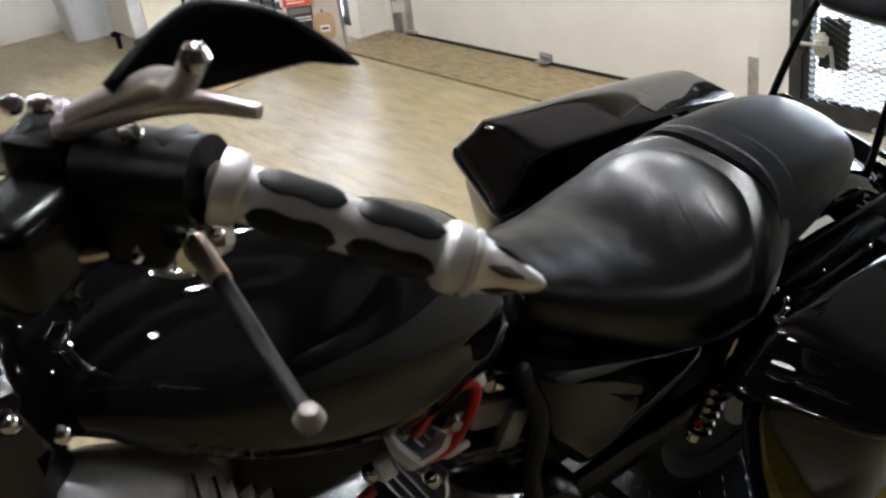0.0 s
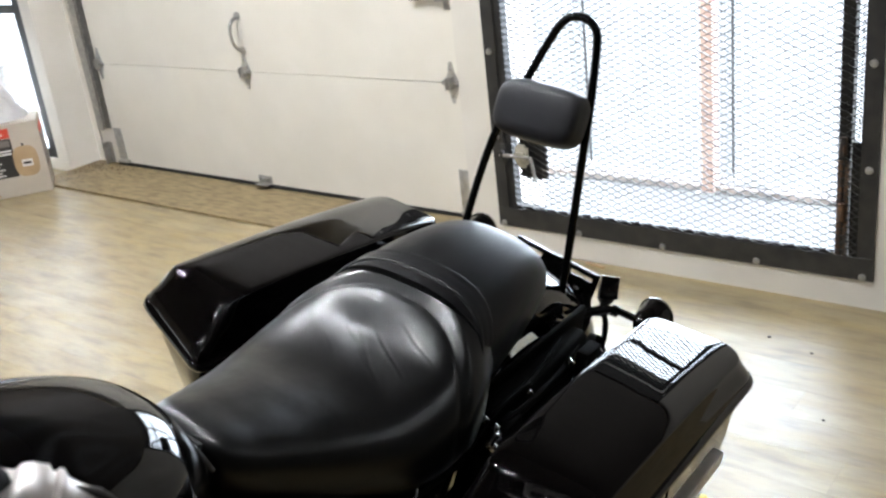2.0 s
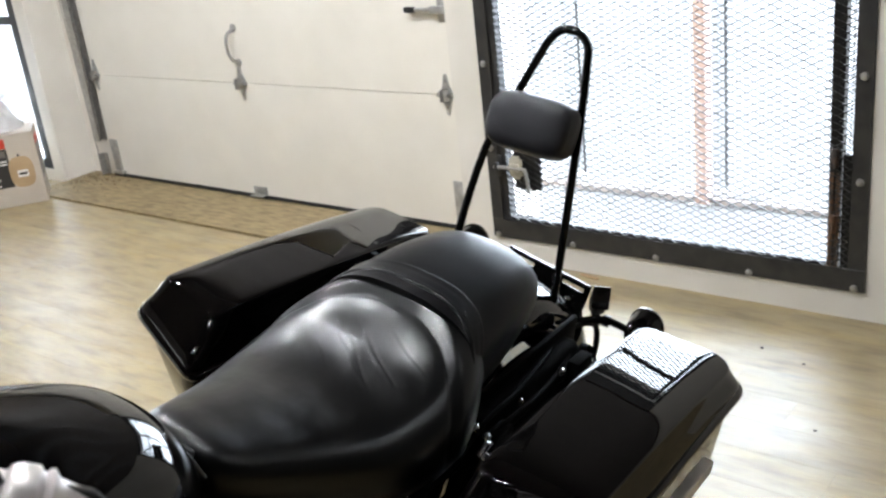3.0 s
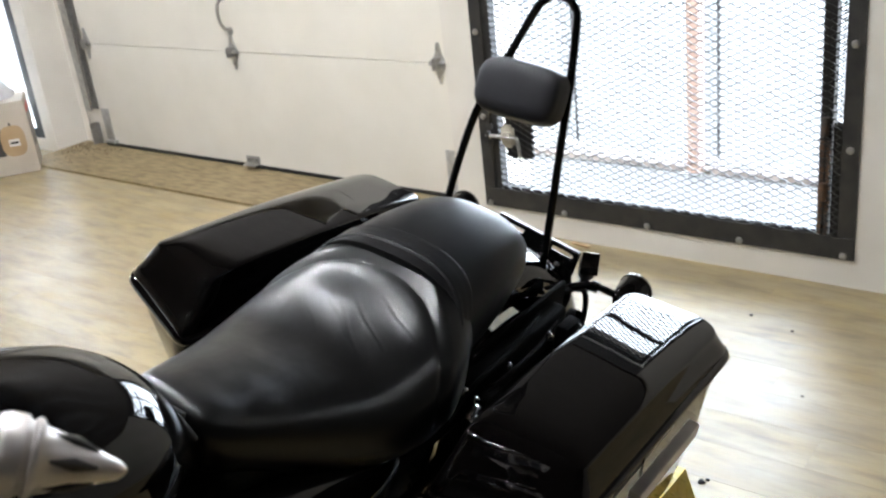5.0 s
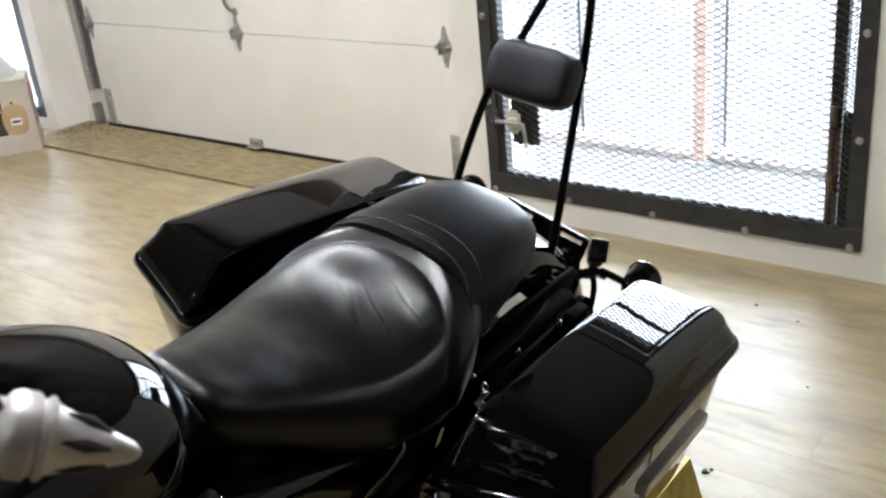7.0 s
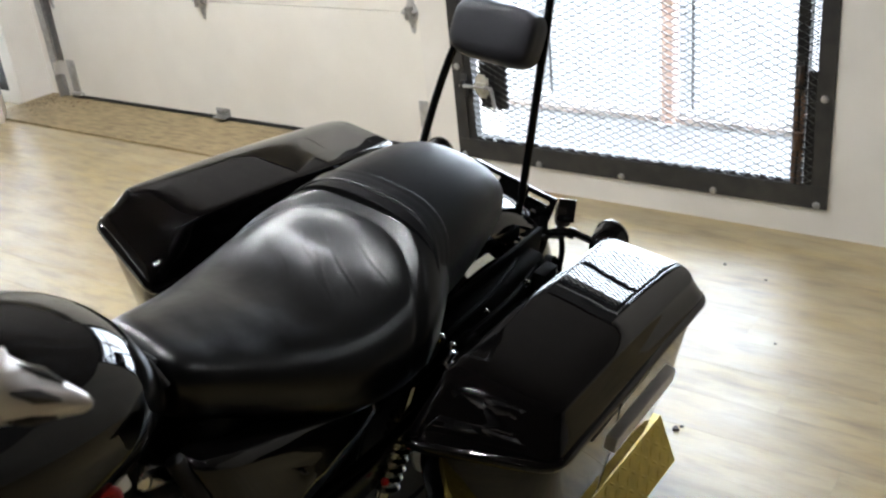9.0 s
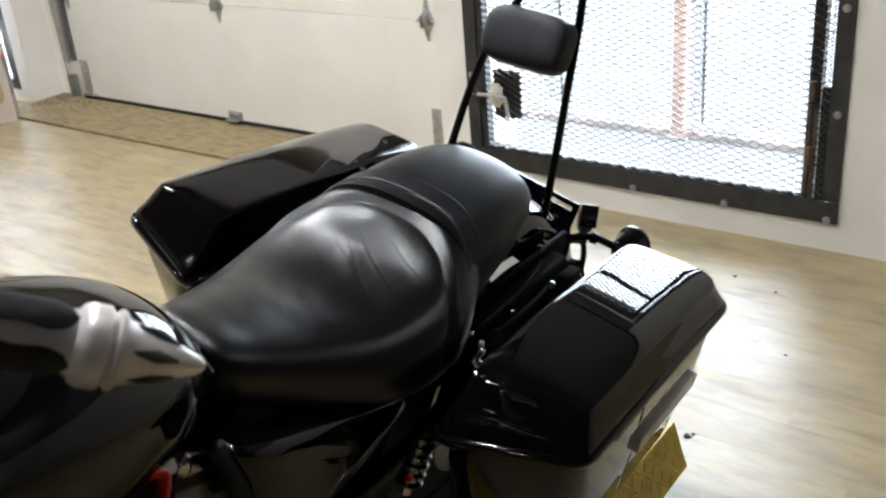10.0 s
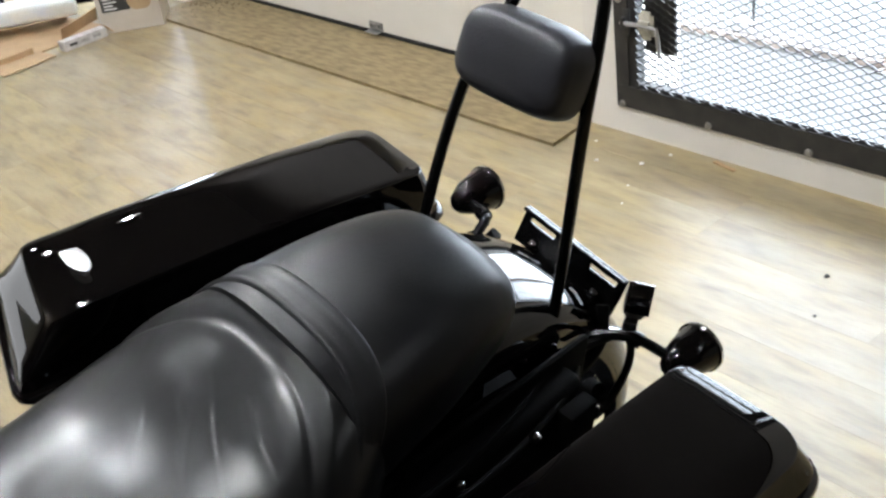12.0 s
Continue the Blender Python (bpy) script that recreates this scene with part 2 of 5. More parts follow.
TAN, STRAW, GREY, BROWN, PALE = (0.305, 0.226, 0.108), (0.355, 0.270, 0.115), (0.255, 0.214, 0.138), (0.150, 0.114, 0.066), (0.40, 0.328, 0.195)
M_PLANK = plank_material()


def structure(name, bm, material, label, category, smooth=False):
    return tagged(finish(name, bm, material, smooth=smooth), label, category, kind="structure")


floor = structure("floor", box(ROOM_X0, WALL_X + 0.3, ROOM_Y0, ROOM_Y1, -0.12, -0.006), M_PLY, "pale oak-look vinyl plank floor with glossy wear", "floor")
wall_pieces = [
    box(WALL_X, WALL_X + 0.3, ROOM_Y0, GATE_Y0 + 0.03, 0, ROOM_H),
    box(WALL_X, WALL_X + 0.05, GATE_Y0 + 0.03, GATE_Y1 - 0.03, 0, GATE_Z0 + 0.03),
    box(WALL_X, WALL_X + 0.3, GATE_Y0 + 0.03, GATE_Y1 - 0.03, GATE_Z1 - 0.03, ROOM_H),
    box(WALL_X, WALL_X + 0.3, GATE_Y1 - 0.03, DOOR_Y0, 0, ROOM_H),
    box(WALL_X, WALL_X + 0.3, DOOR_Y0, DOOR_Y1, 2.45, ROOM_H),
    box(WALL_X, WALL_X + 0.3, DOOR_Y1, SHOP_Y0, 0, ROOM_H),
    box(WALL_X, WALL_X + 0.3, SHOP_Y0, SHOP_Y1, 0, 0.075),
    box(WALL_X, WALL_X + 0.3, SHOP_Y0, SHOP_Y1, 2.2, ROOM_H),
    box(WALL_X, WALL_X + 0.3, SHOP_Y1, ROOM_Y1, 0, ROOM_H),
]
wall_east = structure("wall_east", merged(*wall_pieces), M_WALL, "white painted wall with door, gate and window openings", "wall")
wall_north = structure("wall_north", merged(box(ROOM_X0, -4.4, ROOM_Y1, ROOM_Y1 + 0.2, 0, ROOM_H), box(-4.4, -0.4, ROOM_Y1, ROOM_Y1 + 0.2, 0, 0.2), box(-4.4, -0.4, ROOM_Y1, ROOM_Y1 + 0.2, 1.6, ROOM_H), box(-0.4, WALL_X + 0.3, ROOM_Y1, ROOM_Y1 + 0.2, 0, ROOM_H)), M_WALL, "white painted wall with a low window opening", "wall")
# unseen south and west walls, kept dark so the gloss black reflects less
wall_south = structure("wall_south", box(ROOM_X0, WALL_X + 0.3, ROOM_Y0 - 0.2, ROOM_Y0, 0, ROOM_H), M_DIMWALL, "plain unseen wall, darkened to dim reflections", "wall")
wall_west = structure("wall_west", box(ROOM_X0 - 0.2, ROOM_X0, ROOM_Y0, ROOM_Y1, 0, ROOM_H), M_DIMWALL, "plain unseen wall, darkened to dim reflections", "wall")
# unseen boards added over wall and door top, to darken reflections
fascia = structure("trim_fascia", merged(box(WALL_X - 0.02, WALL_X - 0.001, ROOM_Y0, DOOR_Y0 - 0.02, 1.883, ROOM_H - 0.002), box(WALL_X - 0.02, WALL_X - 0.001, DOOR_Y0 - 0.019, ROOM_Y1, 2.1, ROOM_H - 0.002)), M_HIGHWALL, "unseen dark brown boarding, added to darken reflections", "boarding")
ceiling = structure("ceiling", box(ROOM_X0 - 0.2, WALL_X + 0.3, ROOM_Y0 - 0.2, ROOM_Y1 + 0.2, ROOM_H, ROOM_H + 0.1), M_CEIL, "dark boarded ceiling", "ceiling")

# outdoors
# added glowing panel; lights the north opening and shows in reflections
backdrop_side = structure("backdrop_side", box(-8, 3, 14, 14.2, -0.2, 6), M_SIDE, "added glowing panel outside the low window", "backdrop")
ground = structure("ground", merged(box(WALL_X + 0.3, 60, -40, 50, -0.15, -0.02), box(WALL_X + 0.05, WALL_X + 0.3, GATE_Y0 + 0.03, GATE_Y1 - 0.03, 0.0004, 0.012)), M_CONCRETE, "worn grey concrete ground outside in bright daylight", "ground")
backdrop = structure("backdrop", box(30, 30.2, -60, 70, -1, 70), M_BACKDROP, "bright overcast distance", "backdrop")


def ceiling_light(x, y, glow_mat):
    e = group_empty("ceiling_light", pose(x, y, ROOM_H), "white round spotlight fixed to the ceiling", "ceiling light", "ceiling lights")
    part("base", lathe([(0.06, -0.001), (0.06, -0.02), (0.05, -0.03), (0.0, -0.031)], 24), M_PLASTICWHITE, e)
    part("shade", lathe([(0.03, -0.03), (0.05, -0.05), (0.092, -0.15), (0.094, -0.152), (0.09, -0.15), (0.045, -0.055)], 24), M_PLASTICWHITE, e)
    part("bulb", lathe([(0.0, -0.142), (0.025, -0.141), (0.038, -0.135), (0.038, -0.131), (0.0, -0.13)], 24), glow_mat, e, "glowing bulb")
    return e


M_LAMP = glow("lamp_glow", (0.93, 0.955, 1.0), 720.0)
M_STRONGLAMP = glow("strong_lamp_glow", (0.93, 0.955, 1.0), 2300.0)
for lx, ly in ((1.08, 1.31), (1.88, 2.42), (1.93, 3.70), (2.14, 3.49), (2.75, 4.3)):
    ceiling_light(lx, ly, M_STRONGLAMP)
# (-1.6, 0.5) and (3.0, -1.4) are added fill for handlebars and right floor
for lx, ly in ((0.4, 3.2), (1.95, 5.0), (1.6, 6.3), (-1.6, 0.5), (3.0, -1.4), (-1.6, 2.5), (-1.6, 4.5), (-0.3, 1.9), (0.3, 5.6)):
    ceiling_light(lx, ly, M_LAMP)


# ---- garage door ----
M_CREAMSTEEL = mat("cream_painted_steel", (0.52, 0.49, 0.40), 0.45, 0.2, color2=(0.36, 0.34, 0.28), scale=30)
M_ZINC = mat("zinc_plate", (0.55, 0.545, 0.53), 0.38, 0.75, color2=(0.42, 0.415, 0.40), scale=30)


def garage_door():
    e = group_empty("door_1", pose(DOOR_X, 0, 0), "closed cream sectional garage door with steel hinges", "garage door", kind="structure")
    y0, y1 = DOOR_Y0 + 0.02, DOOR_Y1 - 0.23
    z = 0.03
    for k in range(4):
        h = 0.598
        part("panel", box(0, 0.045, y0, y1, z, z + h - 0.003, 0.0012, 1), M_DOOR, e, smooth=False)
        z += h
    part("bottom_seal", box(-0.008, 0.03, y0, y1, 0.013, 0.03, 0.003), M_RUBBER, e, "black rubber seal")
    for zz in (0.628, 1.226):
        for yy in (y1 - 0.035, 4.29, 2.975):
            hinge(e, yy, zz)
    for yy, s in ((y1 - 0.06, 1), (4.29, 0), (2.95, 1)):
        if s:
            part("corner_bracket", merged(box(-0.006, 0, yy - 0.03, yy + 0.04, 0.05, 0.24, 0.001), box(-0.03, 0, yy - 0.06, yy + 0.03, 0.035, 0.05, 0.002)), M_ZINC, e, "galvanised corner bracket")
        else:
            part("lift_bracket", merged(box(-0.006, 0, yy - 0.05, yy + 0.05, 0.035, 0.075, 0.002), box(-0.045, 0, yy - 0.045, yy + 0.045, 0.03, 0.036, 0.001), box(-0.02, -0.006, yy - 0.035, yy - 0.02, 0.05, 0.065, 0.003), box(-0.02, -0.006, yy - 0.005, yy + 0.01, 0.05, 0.065, 0.003), box(-0.02, -0.006, yy + 0.02, yy + 0.035, 0.05, 0.065, 0.003)), M_STEEL, e, "galvanised bracket")
    hy = 4.285
    hd = part("handle", tube([(-0.002, hy, 0.895), (-0.03, hy, 0.89), (-0.052, hy + 0.004, 0.86), (-0.052, hy + 0.006, 0.79), (-0.03, hy, 0.748), (-0.002, hy, 0.742)], 0.0085, 8, 5), M_STEEL, e, "grey steel lift handle")
    for zz in (0.905, 0.732):
        part("handle_plate", lathe([(0.021, 0), (0.020, 0.004), (0.010, 0.006), (0, 0.0065)], 14, along((0, hy, zz), (-1, hy, zz))), M_STEEL, hd)
    lk = part("lock_plate", box(-0.006, 0, 2.875, 2.975, 0.935, 1.045, 0.002), M_STEEL, e, "steel slide lock")
    part("lock_bar", merged(box(-0.034, -0.006, 2.93, 3.0, 0.975, 1.005, 0.003), box(-0.026, -0.014, 3.0, 3.09, 0.983, 0.999, 0.002)), M_ZINC, lk)
    part("lock_tip", box(-0.03, -0.010, 3.085, 3.14, 0.979, 1.002, 0.004), M_RUBBER, lk)
    part("track", merged(box(-0.045, -0.04, y1 + 0.02, y1 + 0.075, 0.23, 2.3), box(-0.04, 0.01, y1 + 0.07, y1 + 0.075, 0.23, 2.3), box(0.005, 0.01, y1 + 0.02, y1 + 0.075, 0.23, 2.3)), M_STEEL, e, "galvanised door track")
    part("track_foot", merged(box(-0.012, -0.006, y1 + 0.025, y1 + 0.065, 0.02, 0.15, 0.002), box(-0.05, -0.006, y1 + 0.061, y1 + 0.066, 0.02, 0.15)), M_STEEL, e, "galvanised bracket")
    part("cable", tube([(-0.02, y1 + 0.1, 0.06), (-0.02, y1 + 0.13, 1.0), (-0.02, y1 + 0.14, 2.3)], 0.003, 6), M_STEEL, e)
    part("side_jamb", box(0.015, 0.06, y1 + 0.005, DOOR_Y1, 0, 2.45), M_WALL, e, smooth=False)
    return e


def hinge(e, y, z):
    """Two long pointed leaves either side of a rolled knuckle, with a standing ear."""
    def leaf(up):
        out = ((-0.034, 0.004), (0.034, 0.004), (0.030, 0.018), (0.017, 0.042), (0.0095, 0.080), (0.005, 0.090), (-0.005, 0.090), (-0.0095, 0.080), (-0.017, 0.042), (-0.030, 0.018))
        return ring_mesh([[(x, y + a, z + b * up) for a, b in out] for x in (-0.004, 0)])
    h = part("hinge", merged(leaf(1), leaf(-1)), M_ZINC, e, "pointed zinc-plated hinge leaves", angle=25)
    part("knuckle", merged(tube([(-0.012, y - 0.042, z), (-0.012, y + 0.042, z)], 0.010, 10), box(-0.040, 0, y - 0.012, y - 0.007, z - 0.026, z + 0.026, 0.001), box(-0.040, 0, y + 0.007, y + 0.012, z - 0.026, z + 0.026, 0.001)), M_STEEL, h, angle=25)
    for dz in (-0.06, 0.06):
        part("screw", lathe([(0.007, 0), (0.006, 0.004), (0.0, 0.005)], 8, along((-0.004, y, z + dz), (-1, y, z + dz))), M_STEEL, h)


garage_door()
threshold = tagged(finish("plywood_threshold", ring_mesh([[(3.185, DOOR_Y1, z), (DOOR_X + 0.05, DOOR_Y1, z), (DOOR_X + 0.05, DOOR_Y0 + 0.004, z), (3.43, DOOR_Y0 - 0.004, z), (3.195, DOOR_Y0 - 0.035, z)] for z in (-0.005, 0.011, 0.013)]), M_PLY, smooth=False), "stained plywood strip along the foot of the garage door", "threshold", kind="structure")


# ---- security gate ----
def expanded_mesh(y0, y1, z0, z1, long_way=0.052, short_way=0.0245, t=0.0031):
    """Zigzag strands that touch at their knots, in the plane x = 0."""
    verts, faces = [], []
    nrow = int((z1 - z0) / (short_way / 2))
    ncol = int((y1 - y0) / (long_way / 2))
    for r in range(nrow):
        base = len(verts)
        zc = z0 + (r + 0.5) * short_way / 2
        for c in range(ncol + 1):
            s = 1 if (c + r) % 2 else -1
            z = zc + s * short_way / 4
            y = y0 + c * long_way / 2
            x = 0.0025 * s
            verts += [(x - t, y, z - t * 0.6), (x + t, y, z - t * 0.6), (x + t, y, z + t * 0.6), (x - t, y, z + t * 0.6)]
        for c in range(ncol):
            a = base + c * 4
            for k in range(4):
                j = (k + 1) % 4
                faces.append((a + k, a + j, a + 4 + j, a + 4 + k))
    me = bpy.data.meshes.new("mesh_panel")
    me.from_pydata(verts, [], faces)
    bm = bmesh.new()
    bm.from_mesh(me)
    bpy.data.meshes.remove(me)
    return bm


def bolt(e, x, y, z, r=0.013):
    part("bolt", lathe([(r, 0), (r, 0.003), (r * 0.85, 0.007), (r * 0.4, 0.009), (0, 0.0095)], 10, along((x, y, z), (x - 1, y, z))), M_STEEL, e, "bright steel bolt head")


def security_gate():
    e = group_empty("security_gate", pose(WALL_X, 0, 0), "closed dark steel security gate with expanded mesh", "gate")
    y0, y1, z0, z1, w = GATE_Y0, GATE_Y1, GATE_Z0, GATE_Z1, 0.085
    part("fixed_bar", box(-0.008, -0.001, y0, y1, z0, z0 + 0.078, 0.0015), M_DARKSTEEL, e, smooth=False)
    part("fixed_bar", box(-0.008, -0.001, y0, y1, z1 - 0.08, z1, 0.0015), M_DARKSTEEL, e, smooth=False)
    part("fixed_bar", box(-0.008, -0.001, y0, y0 + 0.055, z0 + 0.079, z1 - 0.081, 0.0015), M_DARKSTEEL, e, smooth=False)
    part("fixed_bar", box(-0.008, -0.001, y1 - 0.055, y1, z0 + 0.079, z1 - 0.081, 0.0015), M_DARKSTEEL, e, smooth=False)
    # the leaf, set a little behind the fixed bars; a slot shows between them at the hinge side
    a, b, c, d = y0 + 0.088, y1 - 0.048, z0 + 0.066, z1 - 0.09
    part("leaf_bar", box(0.002, 0.04, a, a + 0.04, c, d, 0.002), M_DARKSTEEL, e, smooth=False)
    part("leaf_bar", box(0.002, 0.04, b - 0.038, b, c, d, 0.002), M_DARKSTEEL, e, smooth=False)
    part("leaf_bar", box(0.002, 0.04, a + 0.041, b - 0.039, c, c + 0.025, 0.002), M_DARKSTEEL, e, smooth=False)
    part("leaf_bar", box(0.002, 0.04, a + 0.041, b - 0.039, d - 0.035, d, 0.002), M_DARKSTEEL, e, smooth=False)
    part("leaf_bar", box(0.004, 0.034, a + 0.041, b - 0.039, 1.56, 1.585, 0.002), M_DARKSTEEL, e, smooth=False)
    part("slot_cover", box(0.006, 0.010, y0 + 0.05, a - 0.002, z0 + 0.06, 0.56, 0.001), M_DARKSTEEL, e, smooth=False)
    for k in range(2):
        part("hinge_strip", box(-0.006, 0.001, a + 0.002 + k * 0.02, a + 0.016 + k * 0.02, c + 0.012, 0.50, 0.002), M_RUST, e, "rust-stained hinge strip", smooth=False)
    m = part("mesh_panel", expanded_mesh(a - 0.03, b - 0.012, c + 0.004, d - 0.01), M_DARKSTEEL, e, "expanded steel mesh", smooth=False)
    m.location.x = -0.004
    part("mesh_panel", expanded_mesh(y0 + 0.03, a + 0.01, 0.56, d - 0.01), M_DARKSTEEL, e, "expanded steel mesh", smooth=False).location.x = 0.05
    part("lock_plate", box(0.006, 0.010, 2.40, 2.525, 0.315, 0.505, 0.001), M_DARKSTEEL, e, "dark steel lock plate", smooth=False)
    lt = part("latch", merged(box(-0.014, -0.009, 2.475, 2.535, 0.372, 0.442, 0.002), box(-0.016, -0.0095, 2.487, 2.523, 0.360, 0.454, 0.002), box(-0.030, -0.014, 2.485, 2.53, 0.392, 0.424, 0.005)), M_CREAMSTEEL, e, "cream-painted slide latch")
    part("bolt_rod", tube([(-0.026, 2.60, 0.407), (-0.026, 2.47, 0.406), (-0.030, 2.452, 0.398), (-0.032, 2.447, 0.38), (-0.034, 2.438, 0.322)], 0.0075, 8, 3), M_STEEL, lt)
    part("keeper", merged(box(-0.013, -0.008, 2.575, 2.605, 0.36, 0.45, 0.002), box(-0.034, -0.013, 2.582, 2.598, 0.39, 0.425, 0.004)), M_DARKSTEEL, lt)
    for zz in (0.33, 0.55):
        part("gate_hinge", tube([(-0.012, a + 0.019, zz - 0.03), (-0.012, a + 0.019, zz + 0.03)], 0.012, 10), M_RUST, e)
    for yy in (2.62, 2.27, 1.918, 1.566, 1.214):
        bolt(e, -0.008, yy, z0 + 0.012 if yy > 2.3 else z0 + 0.013)
    for yy in (2.62, 1.208):
        for zz in (0.477, 0.813, 1.15, 1.49, 1.80):
            bolt(e, -0.008, yy, zz)
    return e


security_gate()


def cage_post(x, y, wood):
    e = group_empty("cage_post", pose(x, y, -0.02), "orange-primed steel post standing outside the gate" if wood else "steel mesh strip standing outside the gate", "post")
    if wood:
        part("column", box(-0.04, 0.03, -0.028, 0.028, 0, 3.0, 0.004), M_BRICKPOST, e, smooth=False)
    p = part("mesh_panel", moved(expanded_mesh(0.0, 0.14, 0.0, 2.6, 0.052, 0.0245, 0.0017), Matrix.Rotation(-math.pi / 2, 4, "Z")), M_DARKSTEEL, e, "expanded mesh", smooth=False)
    p.location.x, p.location.y = 0.035, -0.03
    part("edge_bar", box(0.165, 0.171, -0.042, -0.028, 0, 2.8, 0.002), M_DARKSTEEL, e, "flat steel edge bar", smooth=False)
    part("foot_plate", box(-0.06, 0.2, -0.05, 0.05, 0, 0.008, 0.002), M_STEEL, e, smooth=False)
    return e


cage_post(4.38, 2.155, True)
cage_post(4.42, 2.93, False)
kerb = structure("kerb", box(4.40, 4.50, -8, 12, -0.02, 0.012, 0.004), mat("stained_concrete", (0.20, 0.18, 0.165), 0.8, color2=(0.06, 0.055, 0.052), scale=4), "grey concrete strip outside", "kerb")
sill_strip = structure("trim_sill", box(4.37, 4.397, -8, 12, -0.02, 0.008, 0.003), mat("rust_stained_strip", (0.30, 0.24, 0.21), 0.8, color2=(0.18, 0.155, 0.14), scale=6), "rust-red strip along the concrete", "strip")


# ---- shop window beside the garage door ----
def shop_window():
    e = group_empty("window_1", pose(WALL_X, 0, 0), "black-framed glass shop window filled with daylight", "window", kind="structure")
    y0, y1, z0, z1 = SHOP_Y0, SHOP_Y1, 0.075, 2.2
    for a, b, c, d in ((y0, y0 + 0.07, z0, z1), (y1 - 0.05, y1, z0, z1), (y0 + 0.051, y1 - 0.051, z0, z0 + 0.06), (y0 + 0.051, y1 - 0.051, z1 - 0.06, z1), (y0 + 0.051, y1 - 0.051, 0.95, 1.0)):
        part("window_frame", box(0.0, 0.07, a, b, c, d, 0.003), M_DARKSTEEL, e, smooth=False)
    g = part("pane", box(0.03, 0.036, y0 + 0.05, y1 - 0.05, z0 + 0.06, z1 - 0.06), glass_mat("window_glass", (1, 1, 1), 0.0), e, smooth=False)
    g.visible_shadow = False
    return e


shop_window()

# ---- the motorcycle: x to its rear, y to its right, z up, leaning on its side stand ----
LIFT_TOP = 0.17
BIKE = Matrix.Translation((1.25, 1.492, LIFT_TOP)) @ Matrix.Rotation(radians(1.5), 4, "Z") @ Matrix.Rotation(radians(13.5), 4, "X")
bike = group_empty("motorcycle", BIKE, "black cruiser motorcycle with hard saddlebags, leaning on its side stand", "motorcycle")


def node(name, parent, label=""):
    """A part that is made of smaller parts."""
    e = new(name)
    e.parent = parent
    if label:
        e["label"] = label
    return e


def round_poly(corners, r, seg=5):
    """A loop of (x, y) with rounded corners; r one radius or one per corner."""
    out = []
    n = len(corners)
    for i in range(n):
        p = Vector(corners[i])
        a, b = Vector(corners[i - 1]) - p, Vector(corners[(i + 1) % n]) - p
        rad = r[i] if isinstance(r, (list, tuple)) else r
        a.normalize(), b.normalize()
        for k in range(seg + 1):
            t = k / seg
            q0, q1 = p + a * rad, p + b * rad
            out.append(q0 * (1 - t) ** 2 + p * 2 * t * (1 - t) + q1 * t * t)
    return out


def resampled(loop, n):
    """n points at even steps along a closed loop."""
    pts = [Vector(p) for p in loop] + [Vector(loop[0])]
    dist = [0.0]
    for a, b in zip(pts, pts[1:]):
        dist.append(dist[-1] + (b - a).length)
    out, k = [], 0
    for i in range(n):
        d = dist[-1] * i / n
        while dist[k + 1] < d:
            k += 1
        out.append(pts[k].lerp(pts[k + 1], (d - dist[k]) / max(1e-9, dist[k + 1] - dist[k])))
    return out


